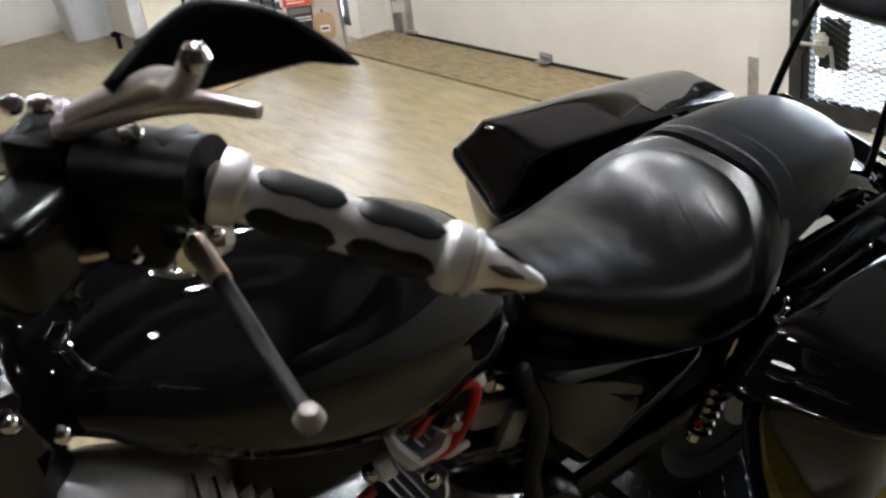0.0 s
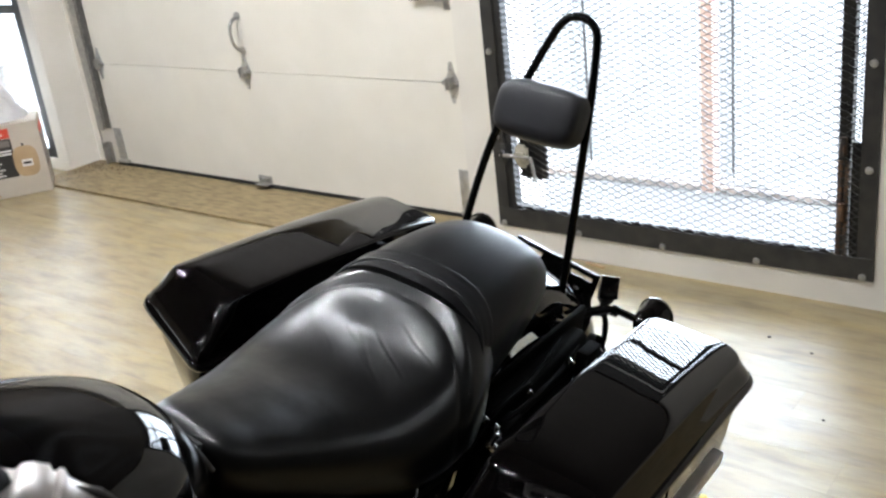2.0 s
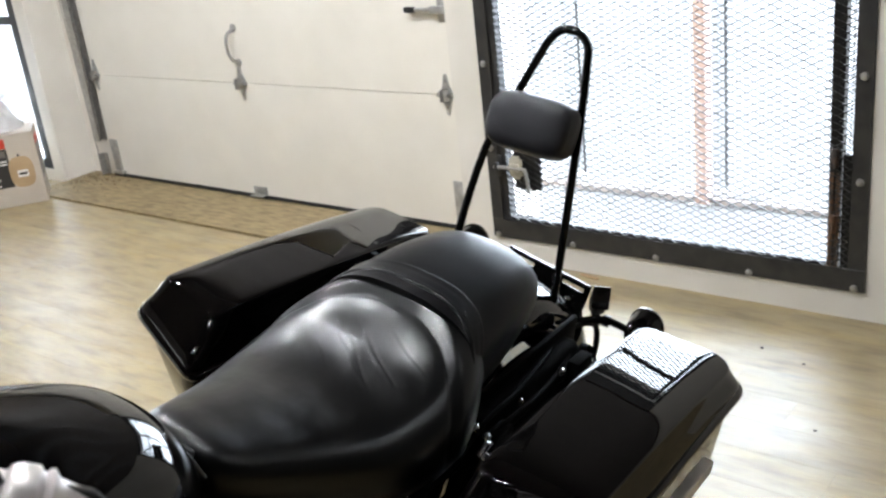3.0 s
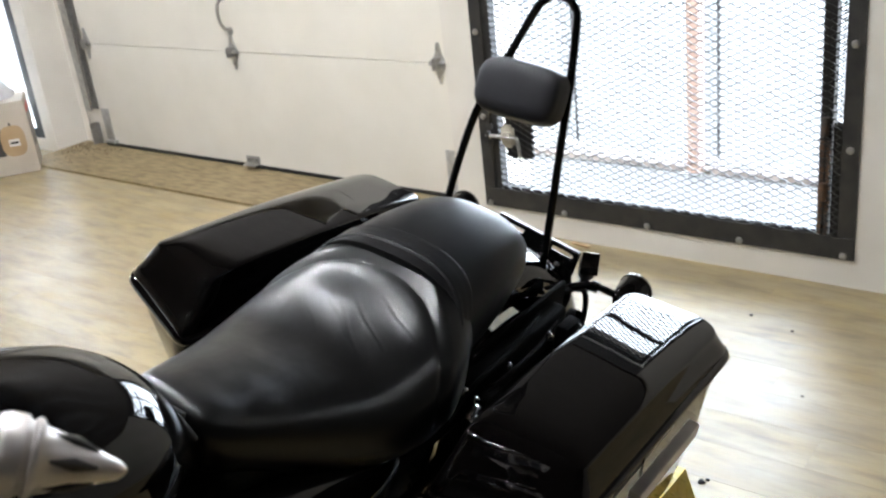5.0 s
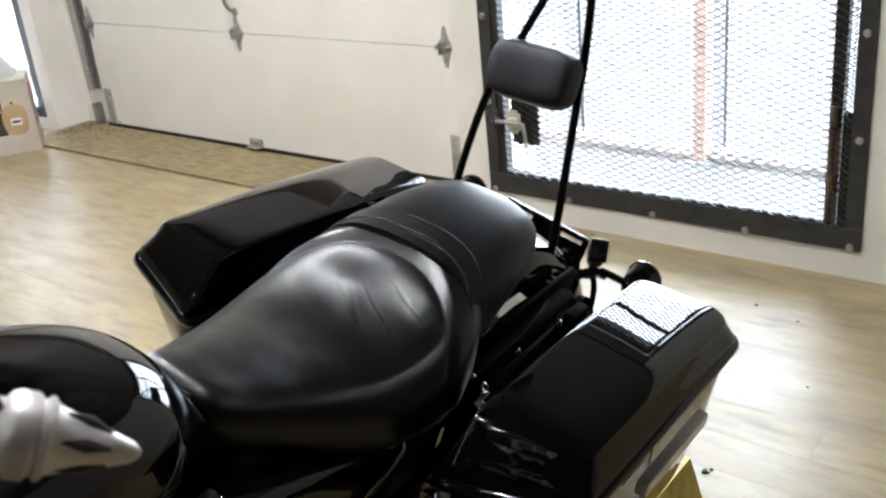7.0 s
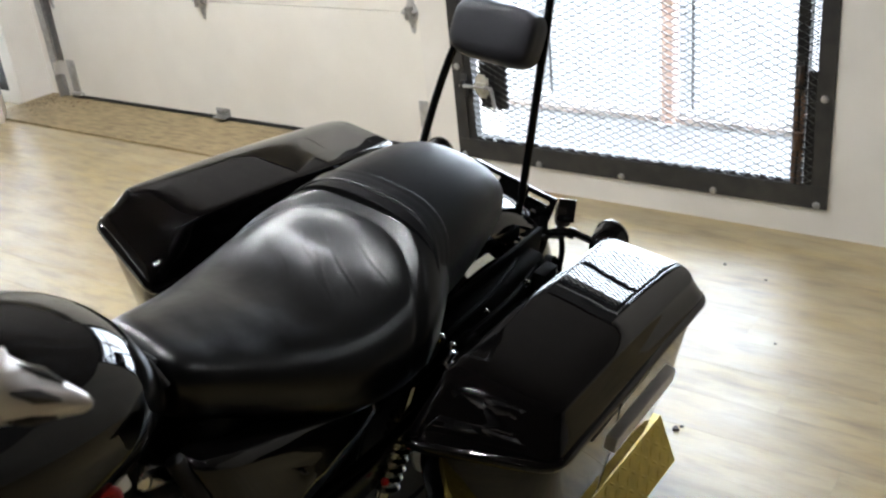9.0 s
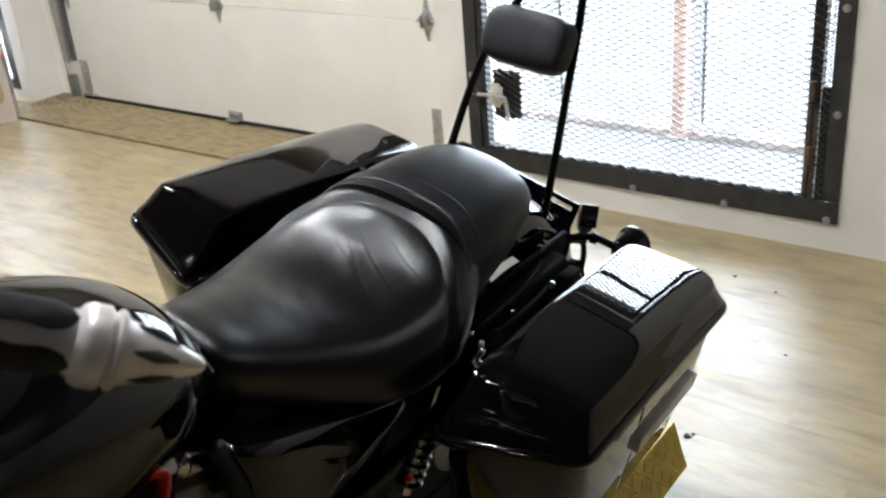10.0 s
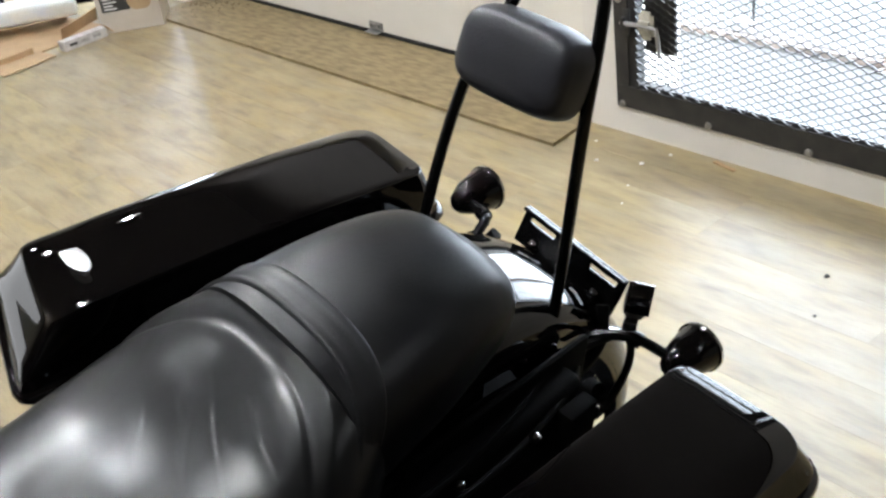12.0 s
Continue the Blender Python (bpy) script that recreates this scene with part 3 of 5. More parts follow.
def saddlebag(s, back=0.0, rise=0.0, front=0.0, shift=0.0, level=0.0, fall=0.0):
    bag = node("saddlebag", bike, "glossy black hard saddlebag")
    L = ((-0.115 + shift, 0.247), (-0.050 + shift, 0.450), (0.541 + back, 0.445), (0.53 + back, 0.232))
    T = ((-0.05 + shift, 0.258), (-0.012 + shift, 0.424), (0.519 + back, 0.424), (0.509 + back, 0.25))

    def plan(c, rad):
        return resampled(round_poly([(p[0], s * p[1]) for p in c], rad, 8), 120)

    def lip(x, y):
        return 0.598 + front * (1 - (x + 0.1) / 0.65) - (0.035 - rise) * (x + 0.04) / 0.6 + level * (abs(y) - 0.25) / 0.2

    def top(x, y):
        crown = 0.009 * math.sin(math.pi * min(1, max(0, (x + 0.06) / 0.62))) + rise * max(0, x) / 0.5 - 0.080 * max(0, x)
        return 0.676 + front * (1 - (x + 0.1) / 0.65) + crown - fall * (max(0, abs(y) - 0.378) / 0.046) ** 2

    def mixp(k):
        return tuple((a[0] + (b[0] - a[0]) * k, a[1] + (b[1] - a[1]) * k) for a, b in zip(L, T))

    def shrink(pts, d):
        return tuple((p[0] + (d if p[0] < 0.25 else -d), p[1] + (d if p[1] < 0.34 else -d)) for p in pts)

    rings = []
    for k, h in ((0.03, 0.0), (0.06, 0.06), (0.25, 0.3), (0.5, 0.52), (0.86, 0.875), (0.94, 0.952), (0.98, 0.984), (1.02, 0.996), (1.07, 1.0)):
        rings.append([(q.x, q.y, lip(q.x, q.y) + (top(q.x, q.y) - lip(q.x, q.y)) * h) for q in plan(mixp(k), (0.016, 0.018, 0.055, 0.03))])
    base = rings[-1]
    cx, cy = 0.25, s * 0.335
    for f in (0.85, 0.68, 0.5, 0.32, 0.14):
        rings.append([(cx + (x - cx) * f, cy + (y - cy) * f, top(cx + (x - cx) * f, cy + (y - cy) * f) + 0.0015 * (1 - f * f)) for x, y, z in base])
    part("lid", ring_mesh(rings), M_PAINT, bag, angle=60)
    rim = []
    for d, dz in ((0.012, -0.001), (0.0, -0.001), (-0.006, -0.003), (-0.009, -0.010), (-0.006, -0.018), (0.0, -0.021), (0.012, -0.021)):
        rim.append([(q.x, q.y, lip(q.x, q.y) + dz) for q in plan(shrink(L, d), (0.035, 0.04, 0.07, 0.04))])
    part("lid_rim", ring_mesh(rim), M_PAINT, bag, angle=60)
    body = []
    for d, z in ((0.010, -0.021), (0.010, -0.06), (0.014, -0.18), (0.03, -0.31), (0.05, -0.345), (0.09, -0.36)):
        body.append([(q.x + (0.25 * max(0, -z - 0.06) if q.x < 0.2 else 0.0), q.y, lip(q.x, q.y) + z) for q in plan(shrink(L, d), 0.045)])
    part("body", ring_mesh(body), M_PAINT, bag, angle=60)
    bar = part("latch_bar", box(0.14, 0.37, -0.010, 0.010, -0.014, 0.014, 0.003, 2), M_CLEARBAR, bag, "silver latch bar")
    bar.matrix_local = pose(0, s * 0.456, 0.534, 0, 2.0, 0)
    tip = part("latch_tip", box(0.126, 0.139, -0.013, 0.012, -0.018, 0.012, 0.004), M_SATIN, bag)
    tip.matrix_local = bar.matrix_local.copy()
    return bag


CREASES = [(0.030, 0.03, -0.045, -0.10, 0.0016), (0.012, 0.035, -0.075, -0.075, 0.0013), (-0.012, 0.02, -0.06, -0.05, 0.0010), (0.034, -0.03, 0.002, -0.12, 0.0014), (0.022, 0.07, -0.03, 0.0, 0.0010), (-0.03, 0.06, -0.09, -0.02, 0.0009)]


def crease_depth(x, y):
    """How far the hide sinks at a place, by the long folds across the seat."""
    out = 0.0
    for x0, y0, x1, y1, deep in CREASES:
        dx, dy = x1 - x0, y1 - y0
        n = math.hypot(dx, dy)
        t = ((x - x0) * dx + (y - y0) * dy) / (n * n)
        if 0 < t < 1:
            d = ((x - x0) * dy - (y - y0) * dx) / n + 0.0015 * math.sin(7 * t + 40 * x0)
            out += 0.34 * deep * math.sin(math.pi * t) ** 0.7 * (math.exp(-(d / 0.0018) ** 2) - 0.6 * math.exp(-((d - 0.004) / 0.0028) ** 2))
    return out


def hide(x, y):
    """Soft unevenness of the padding, drawn out slantwise, and finer puckers in the hide."""
    a, b = 0.80 * x + 0.60 * y, 0.80 * y - 0.60 * x
    return 0.0016 * noise.noise((a * 9, b * 16, 0.3)) + 0.0005 * noise.noise((a * 22, b * 42, 7.1)) + 0.00012 * noise.noise((a * 60, b * 110, 2.2))


def seat_skin(rows, x0, x1, steps, n, insert=False):
    """Rounded sections along x; with insert, a sewn horseshoe seam parts the dished middle from the bolster."""
    rings = []
    for i in range(steps + 1):
        x = x0 + (x1 - x0) * i / steps
        _, w, zb, zt, pw, d = lerp_rows(rows, x)
        ring = []
        for j in range(n):
            c, s = sup(2 * math.pi * j / n, pw)
            y, z = w * c, (zb + zt) / 2 + (zt - zb) / 2 * s
            u = abs(c)
            if s > 0:
                z -= d * max(0, 1 - (u / 0.8) ** 2)
            if insert and s > -0.2:
                h = x - (0.074 - 0.105 * u ** 3)
                t = min(1, max(0, h / 0.034))
                lift = 0.0075 * t * t * (3 - 2 * t) - 0.0016 * math.exp(-(h / 0.006) ** 2)
                y += lift * c * 0.6
                z += lift * max(0.0, s) - (crease_depth(x, y) if s > 0.3 else 0.0) + hide(x, y) * max(0.0, s)
            ring.append((x, y - 0.012, z))
        rings.append(ring)
    return ring_mesh(rings)


SEAT_ROWS = [(-0.362, 0.05, 0.71, 0.772, 2.1, 0), (-0.352, 0.072, 0.69, 0.788, 2.3, 0), (-0.33, 0.088, 0.67, 0.790, 2.4, 0), (-0.28, 0.108, 0.645, 0.776, 2.4, 0), (-0.2, 0.14, 0.60, 0.756, 2.3, 0.0), (-0.1, 0.178, 0.56, 0.742, 2.3, 0.006),
             (-0.01, 0.190, 0.55, 0.753, 2.3, 0.008), (0.05, 0.176, 0.56, 0.775, 2.3, 0.004), (0.105, 0.150, 0.60, 0.788, 2.3, 0)]
PILLION_ROWS = [(0.085, 0.150, 0.60, 0.797, 2.5, 0), (0.2, 0.138, 0.62, 0.804, 2.55, 0), (0.28, 0.123, 0.64, 0.802, 2.5, 0), (0.333, 0.108, 0.655, 0.790, 2.4, 0), (0.362, 0.088, 0.67, 0.765, 2.3, 0), (0.377, 0.065, 0.69, 0.747, 2.2, 0), (0.384, 0.03, 0.71, 0.731, 2.0, 0)]


def seat():
    s = part("seat", seat_skin(SEAT_ROWS, -0.362, 0.105, 300, 420, True), M_LEATHER, bike, "black leather rider seat, creased and worn shiny", angle=70)
    part("pillion_pad", seat_skin(PILLION_ROWS, 0.09, 0.383, 60, 72), M_LEATHER2, bike, "black leather pillion pad", angle=70)
    rings = []
    for x, d in ((0.098, -0.004), (0.100, 0.001), (0.104, 0.0036), (0.108, 0.002), (0.113, 0.0026), (0.124, 0.003), (0.131, 0.002), (0.136, 0.0036), (0.140, 0.001), (0.143, -0.004)):
        ring = []
        for j in range(61):
            a = -0.5 + (math.pi + 1.0) * j / 60
            # the strap leans forward as it runs down the sides
            back = x + 0.012 * max(0, math.sin(a)) - 0.048 * (1 - max(-0.4, math.sin(a))) ** 1.5
            _, w, zb, zt, pw, dd = lerp_rows(PILLION_ROWS, max(back, 0.086))
            c, sn = sup(a, pw)
            grow = max(0.0, 0.09 - back) * 0.35
            ring.append((back, (w + d + grow) * c - 0.012, (zb + zt) / 2 + ((zt - zb) / 2 + d) * sn))
        rings.append(ring)
    part("strap", ring_mesh(rings, False, False), M_LEATHER2, s, "black leather cross strap with raised seams", angle=70)
    part("front_tab", merged(box(-0.006, 0.006, -0.05, 0.05, -0.012, 0.012, 0.004)), M_RUBBER, s).matrix_local = pose(-0.362, 0, 0.775, 0, 35, 0)
    return s


def tank():
    rows = [(-0.965, 0.04, 0.90, 0.935, 2.0, 0), (-0.95, 0.08, 0.888, 0.955, 2.1, 0), (-0.91, 0.12, 0.872, 0.975, 2.2, 0), (-0.85, 0.155, 0.825, 0.983, 2.3, 0), (-0.75, 0.175, 0.757, 0.97, 2.3, 0), (-0.6, 0.172, 0.69, 0.940, 2.3, 0), (-0.49, 0.150, 0.685, 0.906, 2.15, 0), (-0.43, 0.128, 0.69, 0.880, 2.05, 0), (-0.395, 0.105, 0.69, 0.853, 2.0, 0), (-0.372, 0.082, 0.69, 0.818, 2.0, 0), (-0.355, 0.05, 0.70, 0.775, 2.0, 0)]
    t = part("fuel_tank", loft(rows, 70, 64), M_FLAMES, bike, "glossy black teardrop fuel tank with ghost flames", angle=70)
    # the raised spine along the top, and its seam by the seat
    part("tank_seam", tube([(-0.372, 0.085, 0.775), (-0.386, 0.06, 0.815), (-0.392, 0.0, 0.83), (-0.386, -0.06, 0.815), (-0.372, -0.085, 0.775)], 0.004, 8, 6), M_RUBBER, t, "black rubber edge trim")
    part("filler_cap", lathe([(0.034, 0), (0.034, 0.008), (0.03, 0.012), (0.01, 0.014), (0, 0.014)], 28, Matrix.Translation((-0.78, 0.0, 0.966)) @ Matrix.Rotation(radians(4), 4, "Y")), M_CHROME, t, "chrome filler cap")
    return t


def wheel(x, r, w, name):
    e = node(name, bike)
    e.location = (x, 0, r)
    flat = Matrix.Rotation(math.pi / 2, 4, "X")
    prof = [(r - 0.09, -w * 0.4), (r - 0.05, -w * 0.5), (r - 0.015, -w * 0.42), (r, 0), (r - 0.015, w * 0.42), (r - 0.05, w * 0.5), (r - 0.09, w * 0.4)]
    part("tyre", lathe(prof, 56, flat), M_RUBBER, e, "black rubber tyre")
    part("rim", lathe([(r - 0.12, -w * 0.36), (r - 0.085, -w * 0.42), (r - 0.085, w * 0.42), (r - 0.12, w * 0.36)], 48, flat), M_SATIN, e)
    part("hub", lathe([(0.05, -w * 0.5), (0.06, 0), (0.05, w * 0.5)], 20, flat), M_SATIN, e)
    for k in range(5):
        a = 2 * math.pi * k / 5 + 0.3
        part("spoke", tube([(0.04 * math.cos(a), 0, 0.04 * math.sin(a)), ((r - 0.1) * math.cos(a), 0, (r - 0.1) * math.sin(a))], 0.016, 8), M_SATIN, e)
    part("brake_disc", lathe([(0.09, -0.002), (0.13, -0.002), (0.13, 0.002), (0.09, 0.002)], 36, Matrix.Translation((0, -w * 0.62, 0)) @ flat), M_STEEL, e, "steel brake disc")
    return e


def sissy_bar():
    e = node("sissy_bar", bike, "tall black tubular sissy bar with padded backrest")
    pts = [(0.385, 0.098, 0.56), (0.40, 0.095, 0.72), (0.44, 0.078, 0.90), (0.485, 0.052, 1.0), (0.503, 0.026, 1.075), (0.508, 0.012, 1.104), (0.51, -0.008, 1.12), (0.51, -0.036, 1.12), (0.508, -0.055, 1.104), (0.503, -0.062, 1.075), (0.487, -0.074, 1.0), (0.465, -0.086, 0.90), (0.445, -0.098, 0.72), (0.43, -0.102, 0.56)]
    part("hoop", tube(pts, 0.0075, 10, 4), M_SATIN, e)
    pad = loft([(-0.034, 0.050, -0.026, 0.026, 3.0, 0), (-0.031, 0.066, -0.036, 0.037, 3.4, 0), (-0.024, 0.076, -0.044, 0.045, 3.8, 0), (-0.010, 0.080, -0.049, 0.050, 4.0, 0), (0.006, 0.082, -0.051, 0.052, 4.0, 0), (0.020, 0.081, -0.050, 0.051, 4.0, 0), (0.026, 0.076, -0.046, 0.047, 3.8, 0)], 28, 72)
    p = part("backrest_pad", pad, M_PAD, e, "black vinyl backrest pad", angle=70)
    p.matrix_local = pose(0.450, -0.002, 0.963, -3, 24, 0)
    back = part("pad_plate", box(0.026, 0.031, -0.07, 0.07, -0.034, 0.034, 0.002), M_SATIN, e)
    back.matrix_local = p.matrix_local.copy()
    for s in (1, -1):
        part("side_plate", merged(box(-0.17, 0.05, -0.004, 0.004, -0.022, 0.022, 0.003), box(-0.03, 0.03, -0.004, 0.004, -0.07, 0.02, 0.003)), M_SATIN, e, smooth=False).matrix_local = pose(0.40, s * 0.115, 0.575, 0, 8, 0)
    return e


def turn_signal(s, w=0.226, dx=0.0, dz=0.0):
    e = node("turn_signal", bike, "glossy black bullet turn signal")
    m = along((0.535, s * w, 0.588), (0.605, s * (w + 0.002), 0.585))
    part("bell", lathe([(0.006, -0.014), (0.016, -0.006), (0.026, 0.014), (0.031, 0.04), (0.033, 0.052), (0.034, 0.056), (0.032, 0.058)], 28, m), M_PAINT, e)
    part("lens", lathe([(0.032, 0.056), (0.029, 0.062), (0.018, 0.066), (0, 0.068)], 28, m), M_LENS, e, "smoked lens")
    part("rim", lathe([(0.0335, 0.053), (0.0355, 0.055), (0.0355, 0.059), (0.033, 0.061), (0.031, 0.059)], 32, m), M_DARKCHROME, e, "thin bright rim")
    part("stalk", tube([(0.47, s * min(0.10, w - 0.075), 0.565), (0.50, s * min(0.125, w - 0.07), 0.59), (0.525, s * (w - 0.061), 0.602), (0.54, s * (w - 0.021), 0.594), (0.545, s * w, 0.588)], 0.0075, 8, 5), M_SATIN, e)
    part("stalk_collar", lathe([(0.011, 0), (0.011, 0.014)], 12, along((0.525, s * (w - 0.061), 0.602), (0.54, s * (w - 0.021), 0.594))), M_PAINT, e)
    e.location = (dx, 0, dz)
    return e


def fender():
    rings = []
    for i in range(33):
        a = radians(140 - i * 4.6)
        t = i / 32
        w = 0.128 - 0.016 * t
        ring = []
        for j in range(19):
            b = math.pi * j / 18
            rr = 0.325 + 0.095 * math.sin(b) ** 0.42
            ring.append((0.265 + rr * math.cos(a), w * math.cos(b), 0.30 + rr * math.sin(a)))
        rings.append(ring)
    f = part("rear_fender", ring_mesh(rings, False, False), M_PAINT, bike, "glossy black rear mudguard", angle=70)
    md = f.modifiers.new("thickness", "SOLIDIFY")
    md.thickness = 0.003
    t = node("tail_lamp", bike, "small dark tail lamp")
    part("housing", loft([(-0.03, 0.02, -0.018, 0.018, 2.6, 0), (0.0, 0.042, -0.024, 0.026, 2.8, 0), (0.03, 0.045, -0.026, 0.026, 2.8, 0)], 12, 28), M_PAINT, t)
    part("lens", loft([(0.03, 0.042, -0.023, 0.023, 2.8, 0), (0.04, 0.036, -0.018, 0.018, 2.6, 0)], 6, 28), M_LENSRED, t, "dark red lens")
    t.matrix_local = pose(0.585, 0, 0.475, 0, 35, 0)


def plate_bracket():
    e = node("plate_bracket", bike, "black slotted number plate bracket, empty")
    holes = [box(-0.002, 0.002, -0.095, 0.095, 0.088, 0.1), box(-0.002, 0.002, -0.095, 0.095, 0.042, 0.08)]
    for a, b in ((-0.095, -0.082), (-0.034, 0.034), (0.082, 0.095)):
        holes.append(box(-0.002, 0.002, a, b, 0.08, 0.088))
    part("plate", merged(*holes), M_SATIN, e, smooth=False)
    part("flange", box(-0.012, -0.002, -0.095, 0.095, 0.094, 0.1, 0.002), M_SATIN, e, smooth=False)
    part("arm", merged(box(-0.09, 0.0, -0.02, 0.02, 0.03, 0.04, 0.003), box(-0.09, 0.0, -0.07, -0.05, 0.05, 0.058, 0.003)), M_SATIN, e, smooth=False)
    for yy in (-0.06, 0.06):
        part("nut", lathe([(0.008, 0), (0.008, 0.006), (0.004, 0.009), (0, 0.01)], 8, along((-0.002, yy, 0.055), (-1, yy, 0.055))), M_CHROME, e, "bright nut")
    e.matrix_local = pose(0.555, -0.004, 0.537, 5, 20, 0)
    r = node("side_reflector", bike, "small dark reflector on a bent tab")
    part("body", loft([(-0.012, 0.012, -0.020, 0.020, 3.0, 0), (-0.008, 0.016, -0.025, 0.024, 3.2, 0), (0.010, 0.016, -0.026, 0.025, 3.2, 0), (0.016, 0.011, -0.019, 0.019, 2.6, 0)], 12, 28), M_PALELENS, r, "dark amber lens")
    part("tab", merged(box(-0.018, -0.0125, -0.020, 0.014, -0.014, 0.030, 0.001), box(-0.018, 0.012, -0.008, 0.012, -0.046, -0.026, 0.003), box(-0.030, -0.004, 0.008, 0.04, -0.048, -0.040, 0.002)), M_DARKCHROME, r, "bent metal tab", angle=25)
    r.matrix_local = pose(0.592, -0.122, 0.594, 0, 25, 30)


def nut(x, y, z, r=0.011, towards=(-0.3, -0.6, 0.7)):
    p = Vector((x, y, z))
    part("nut", lathe([(r, 0), (r, r * 0.7), (r * 0.8, r * 1.2), (r * 0.35, r * 1.5), (0, r * 1.55)], 12, along(p, p + Vector(towards))), M_CHROME, bike, "bright chrome nut")


def rear_frame():
    for s in (-1, 1):
        part("frame_rail", tube([(-0.32, s * 0.10, 0.60), (-0.1, s * 0.15, 0.56), (0.1, s * 0.165, 0.56), (0.25, s * 0.155, 0.58), (0.38, s * 0.13, 0.585), (0.48, s * 0.115, 0.565)], 0.009, 10, 6), M_DULL, bike)
        part("frame_rail", tube([(-0.2, s * 0.12, 0.42), (0.0, s * 0.15, 0.45), (0.2, s * 0.165, 0.50), (0.4, s * 0.14, 0.54)], 0.009, 10, 6), M_DULL, bike)
        for mx in (0.10, 0.36):
            part("bag_mount", box(0.0, 0.05, -0.012, 0.012, -0.045, 0.03, 0.004), M_DULL, bike).matrix_local = pose(mx, s * 0.195, 0.575)
        part("shock", merged(tube([(0.02, s * 0.135, 0.30), (0.10, s * 0.135, 0.54)], 0.012, 10), *[lathe([(0.022, 0), (0.026, 0.006), (0.022, 0.012)], 18, Matrix.Translation((0.026 + 0.0056 * k, s * 0.135, 0.318 + 0.017 * k)) @ Matrix.Rotation(radians(18), 4, "Y")) for k in range(8)]), M_CHROME, bike, "chrome coil shock absorber")
        part("hose", tube([(0.46, s * 0.13, 0.60), (0.55, s * 0.14, 0.57), (0.565, s * 0.145, 0.50), (0.51, s * 0.15, 0.455), (0.44, s * 0.145, 0.47)], 0.006, 8, 6), M_DULL, bike)
        part("strut", tube([(0.38, s * 0.12, 0.585), (0.46, s * 0.125, 0.545), (0.52, s * 0.12, 0.56), (0.545, s * 0.10, 0.60)], 0.010, 8, 6), M_DULL, bike)
        # added black sheet that keeps the mudguard side dark
        part("fender_blind", box(0.15, 0.46, s * 0.146, s * 0.134, 0.42, 0.635, 0.006), M_DULL, bike, "added dull black sheet hiding the mudguard side")
    part("wiring", tube([(0.02, -0.19, 0.61), (0.10, -0.185, 0.632), (0.2, -0.18, 0.628), (0.3, -0.165, 0.625), (0.38, -0.14, 0.61)], 0.004, 8, 6), M_DULL, bike)
    # added black blocks make the gaps between seat and bags dark
    for s in (-1, 1):
        part("gap_blocker", merged(box(0.09, 0.44, s * 0.185, s * 0.13, 0.36, 0.545, 0.02, 3), box(0.10, 0.42, s * 0.178, s * 0.135, 0.545, 0.615, 0.015, 3)), M_DULL, bike, "added dull black block filling the dark gap")
    part("wiring", tube([(0.10, -0.19, 0.60), (0.2, -0.20, 0.612), (0.3, -0.19, 0.603), (0.40, -0.17, 0.60), (0.45, -0.14, 0.585)], 0.004, 8, 6), M_DULL, bike)
    for p in ((0.196, -0.185, 0.61), (0.055, -0.19, 0.645), (0.075, -0.2, 0.622), (0.41, -0.2, 0.585), (0.385, -0.125, 0.60), (0.435, -0.125, 0.60), (0.49, -0.115, 0.57), (0.30, -0.2, 0.62)):
        nut(*p, r=0.0065)
    part("grab_ring", lathe([(0.019, -0.012), (0.026, 0), (0.019, 0.012), (0.016, 0)], 20, along((0.42, -0.19, 0.585), (0.45, -0.3, 0.66))), M_DULL, bike)
    part("clamp", merged(box(-0.02, 0.02, -0.006, 0.006, -0.012, 0.012, 0.003), box(-0.004, 0.012, -0.012, 0.006, -0.02, -0.006, 0.003)), M_CHROME, bike, "bright clamp").matrix_local = pose(0.08, -0.2, 0.60, 20, 30, 15)


def side_cover(s):
    # a thin shell with a rolled upper edge, tapering to its lower tip
    corners = [(-0.395, 0.70), (-0.30, 0.665), (-0.05, 0.585), (-0.03, 0.555), (-0.17, 0.50), (-0.30, 0.475), (-0.36, 0.56)]
    loop = round_poly(corners, 0.02, 4)
    cx, cz = -0.22, 0.58
    rings = []
    for f, out in ((1.0, 0.115), (1.0, 0.145), (0.97, 0.155), (0.85, 0.165), (0.6, 0.172), (0.3, 0.175), (0.05, 0.176)):
        rings.append([(cx + (q.x - cx) * f, s * (out + 0.02 * (q.y - 0.58) / -0.1 * 0.3), cz + (q.y - cz) * f) for q in loop])
    part("side_cover", ring_mesh(rings), M_PAINT, bike, "glossy black side cover", angle=60)


def cylinder(x, z, tilt, name):
    e = node(name, bike, "finned engine cylinder with cast head")
    m = Matrix.Translation((x, 0, z)) @ Matrix.Rotation(radians(tilt), 4, "Y")
    part("barrel", moved(box(-0.055, 0.055, -0.06, 0.06, -0.02, 0.16, 0.01), m), M_SATIN, e)
    for k in range(8):
        part("fin", moved(box(-0.085, 0.085, -0.095, 0.095, k * 0.019, k * 0.019 + 0.005, 0.002, 1), m), M_GREYALU, e, smooth=False)
    part("head", moved(merged(box(-0.075, 0.075, -0.085, 0.085, 0.16, 0.21, 0.012), box(-0.02, 0.02, -0.10, -0.08, 0.13, 0.2, 0.006)), m), M_GREYALU, e, "cast aluminium head")
    part("rocker_cover", moved(box(-0.07, 0.07, -0.08, 0.08, 0.21, 0.255, 0.018, 3), m), M_CHROME, e, "chrome rocker cover")
    return e


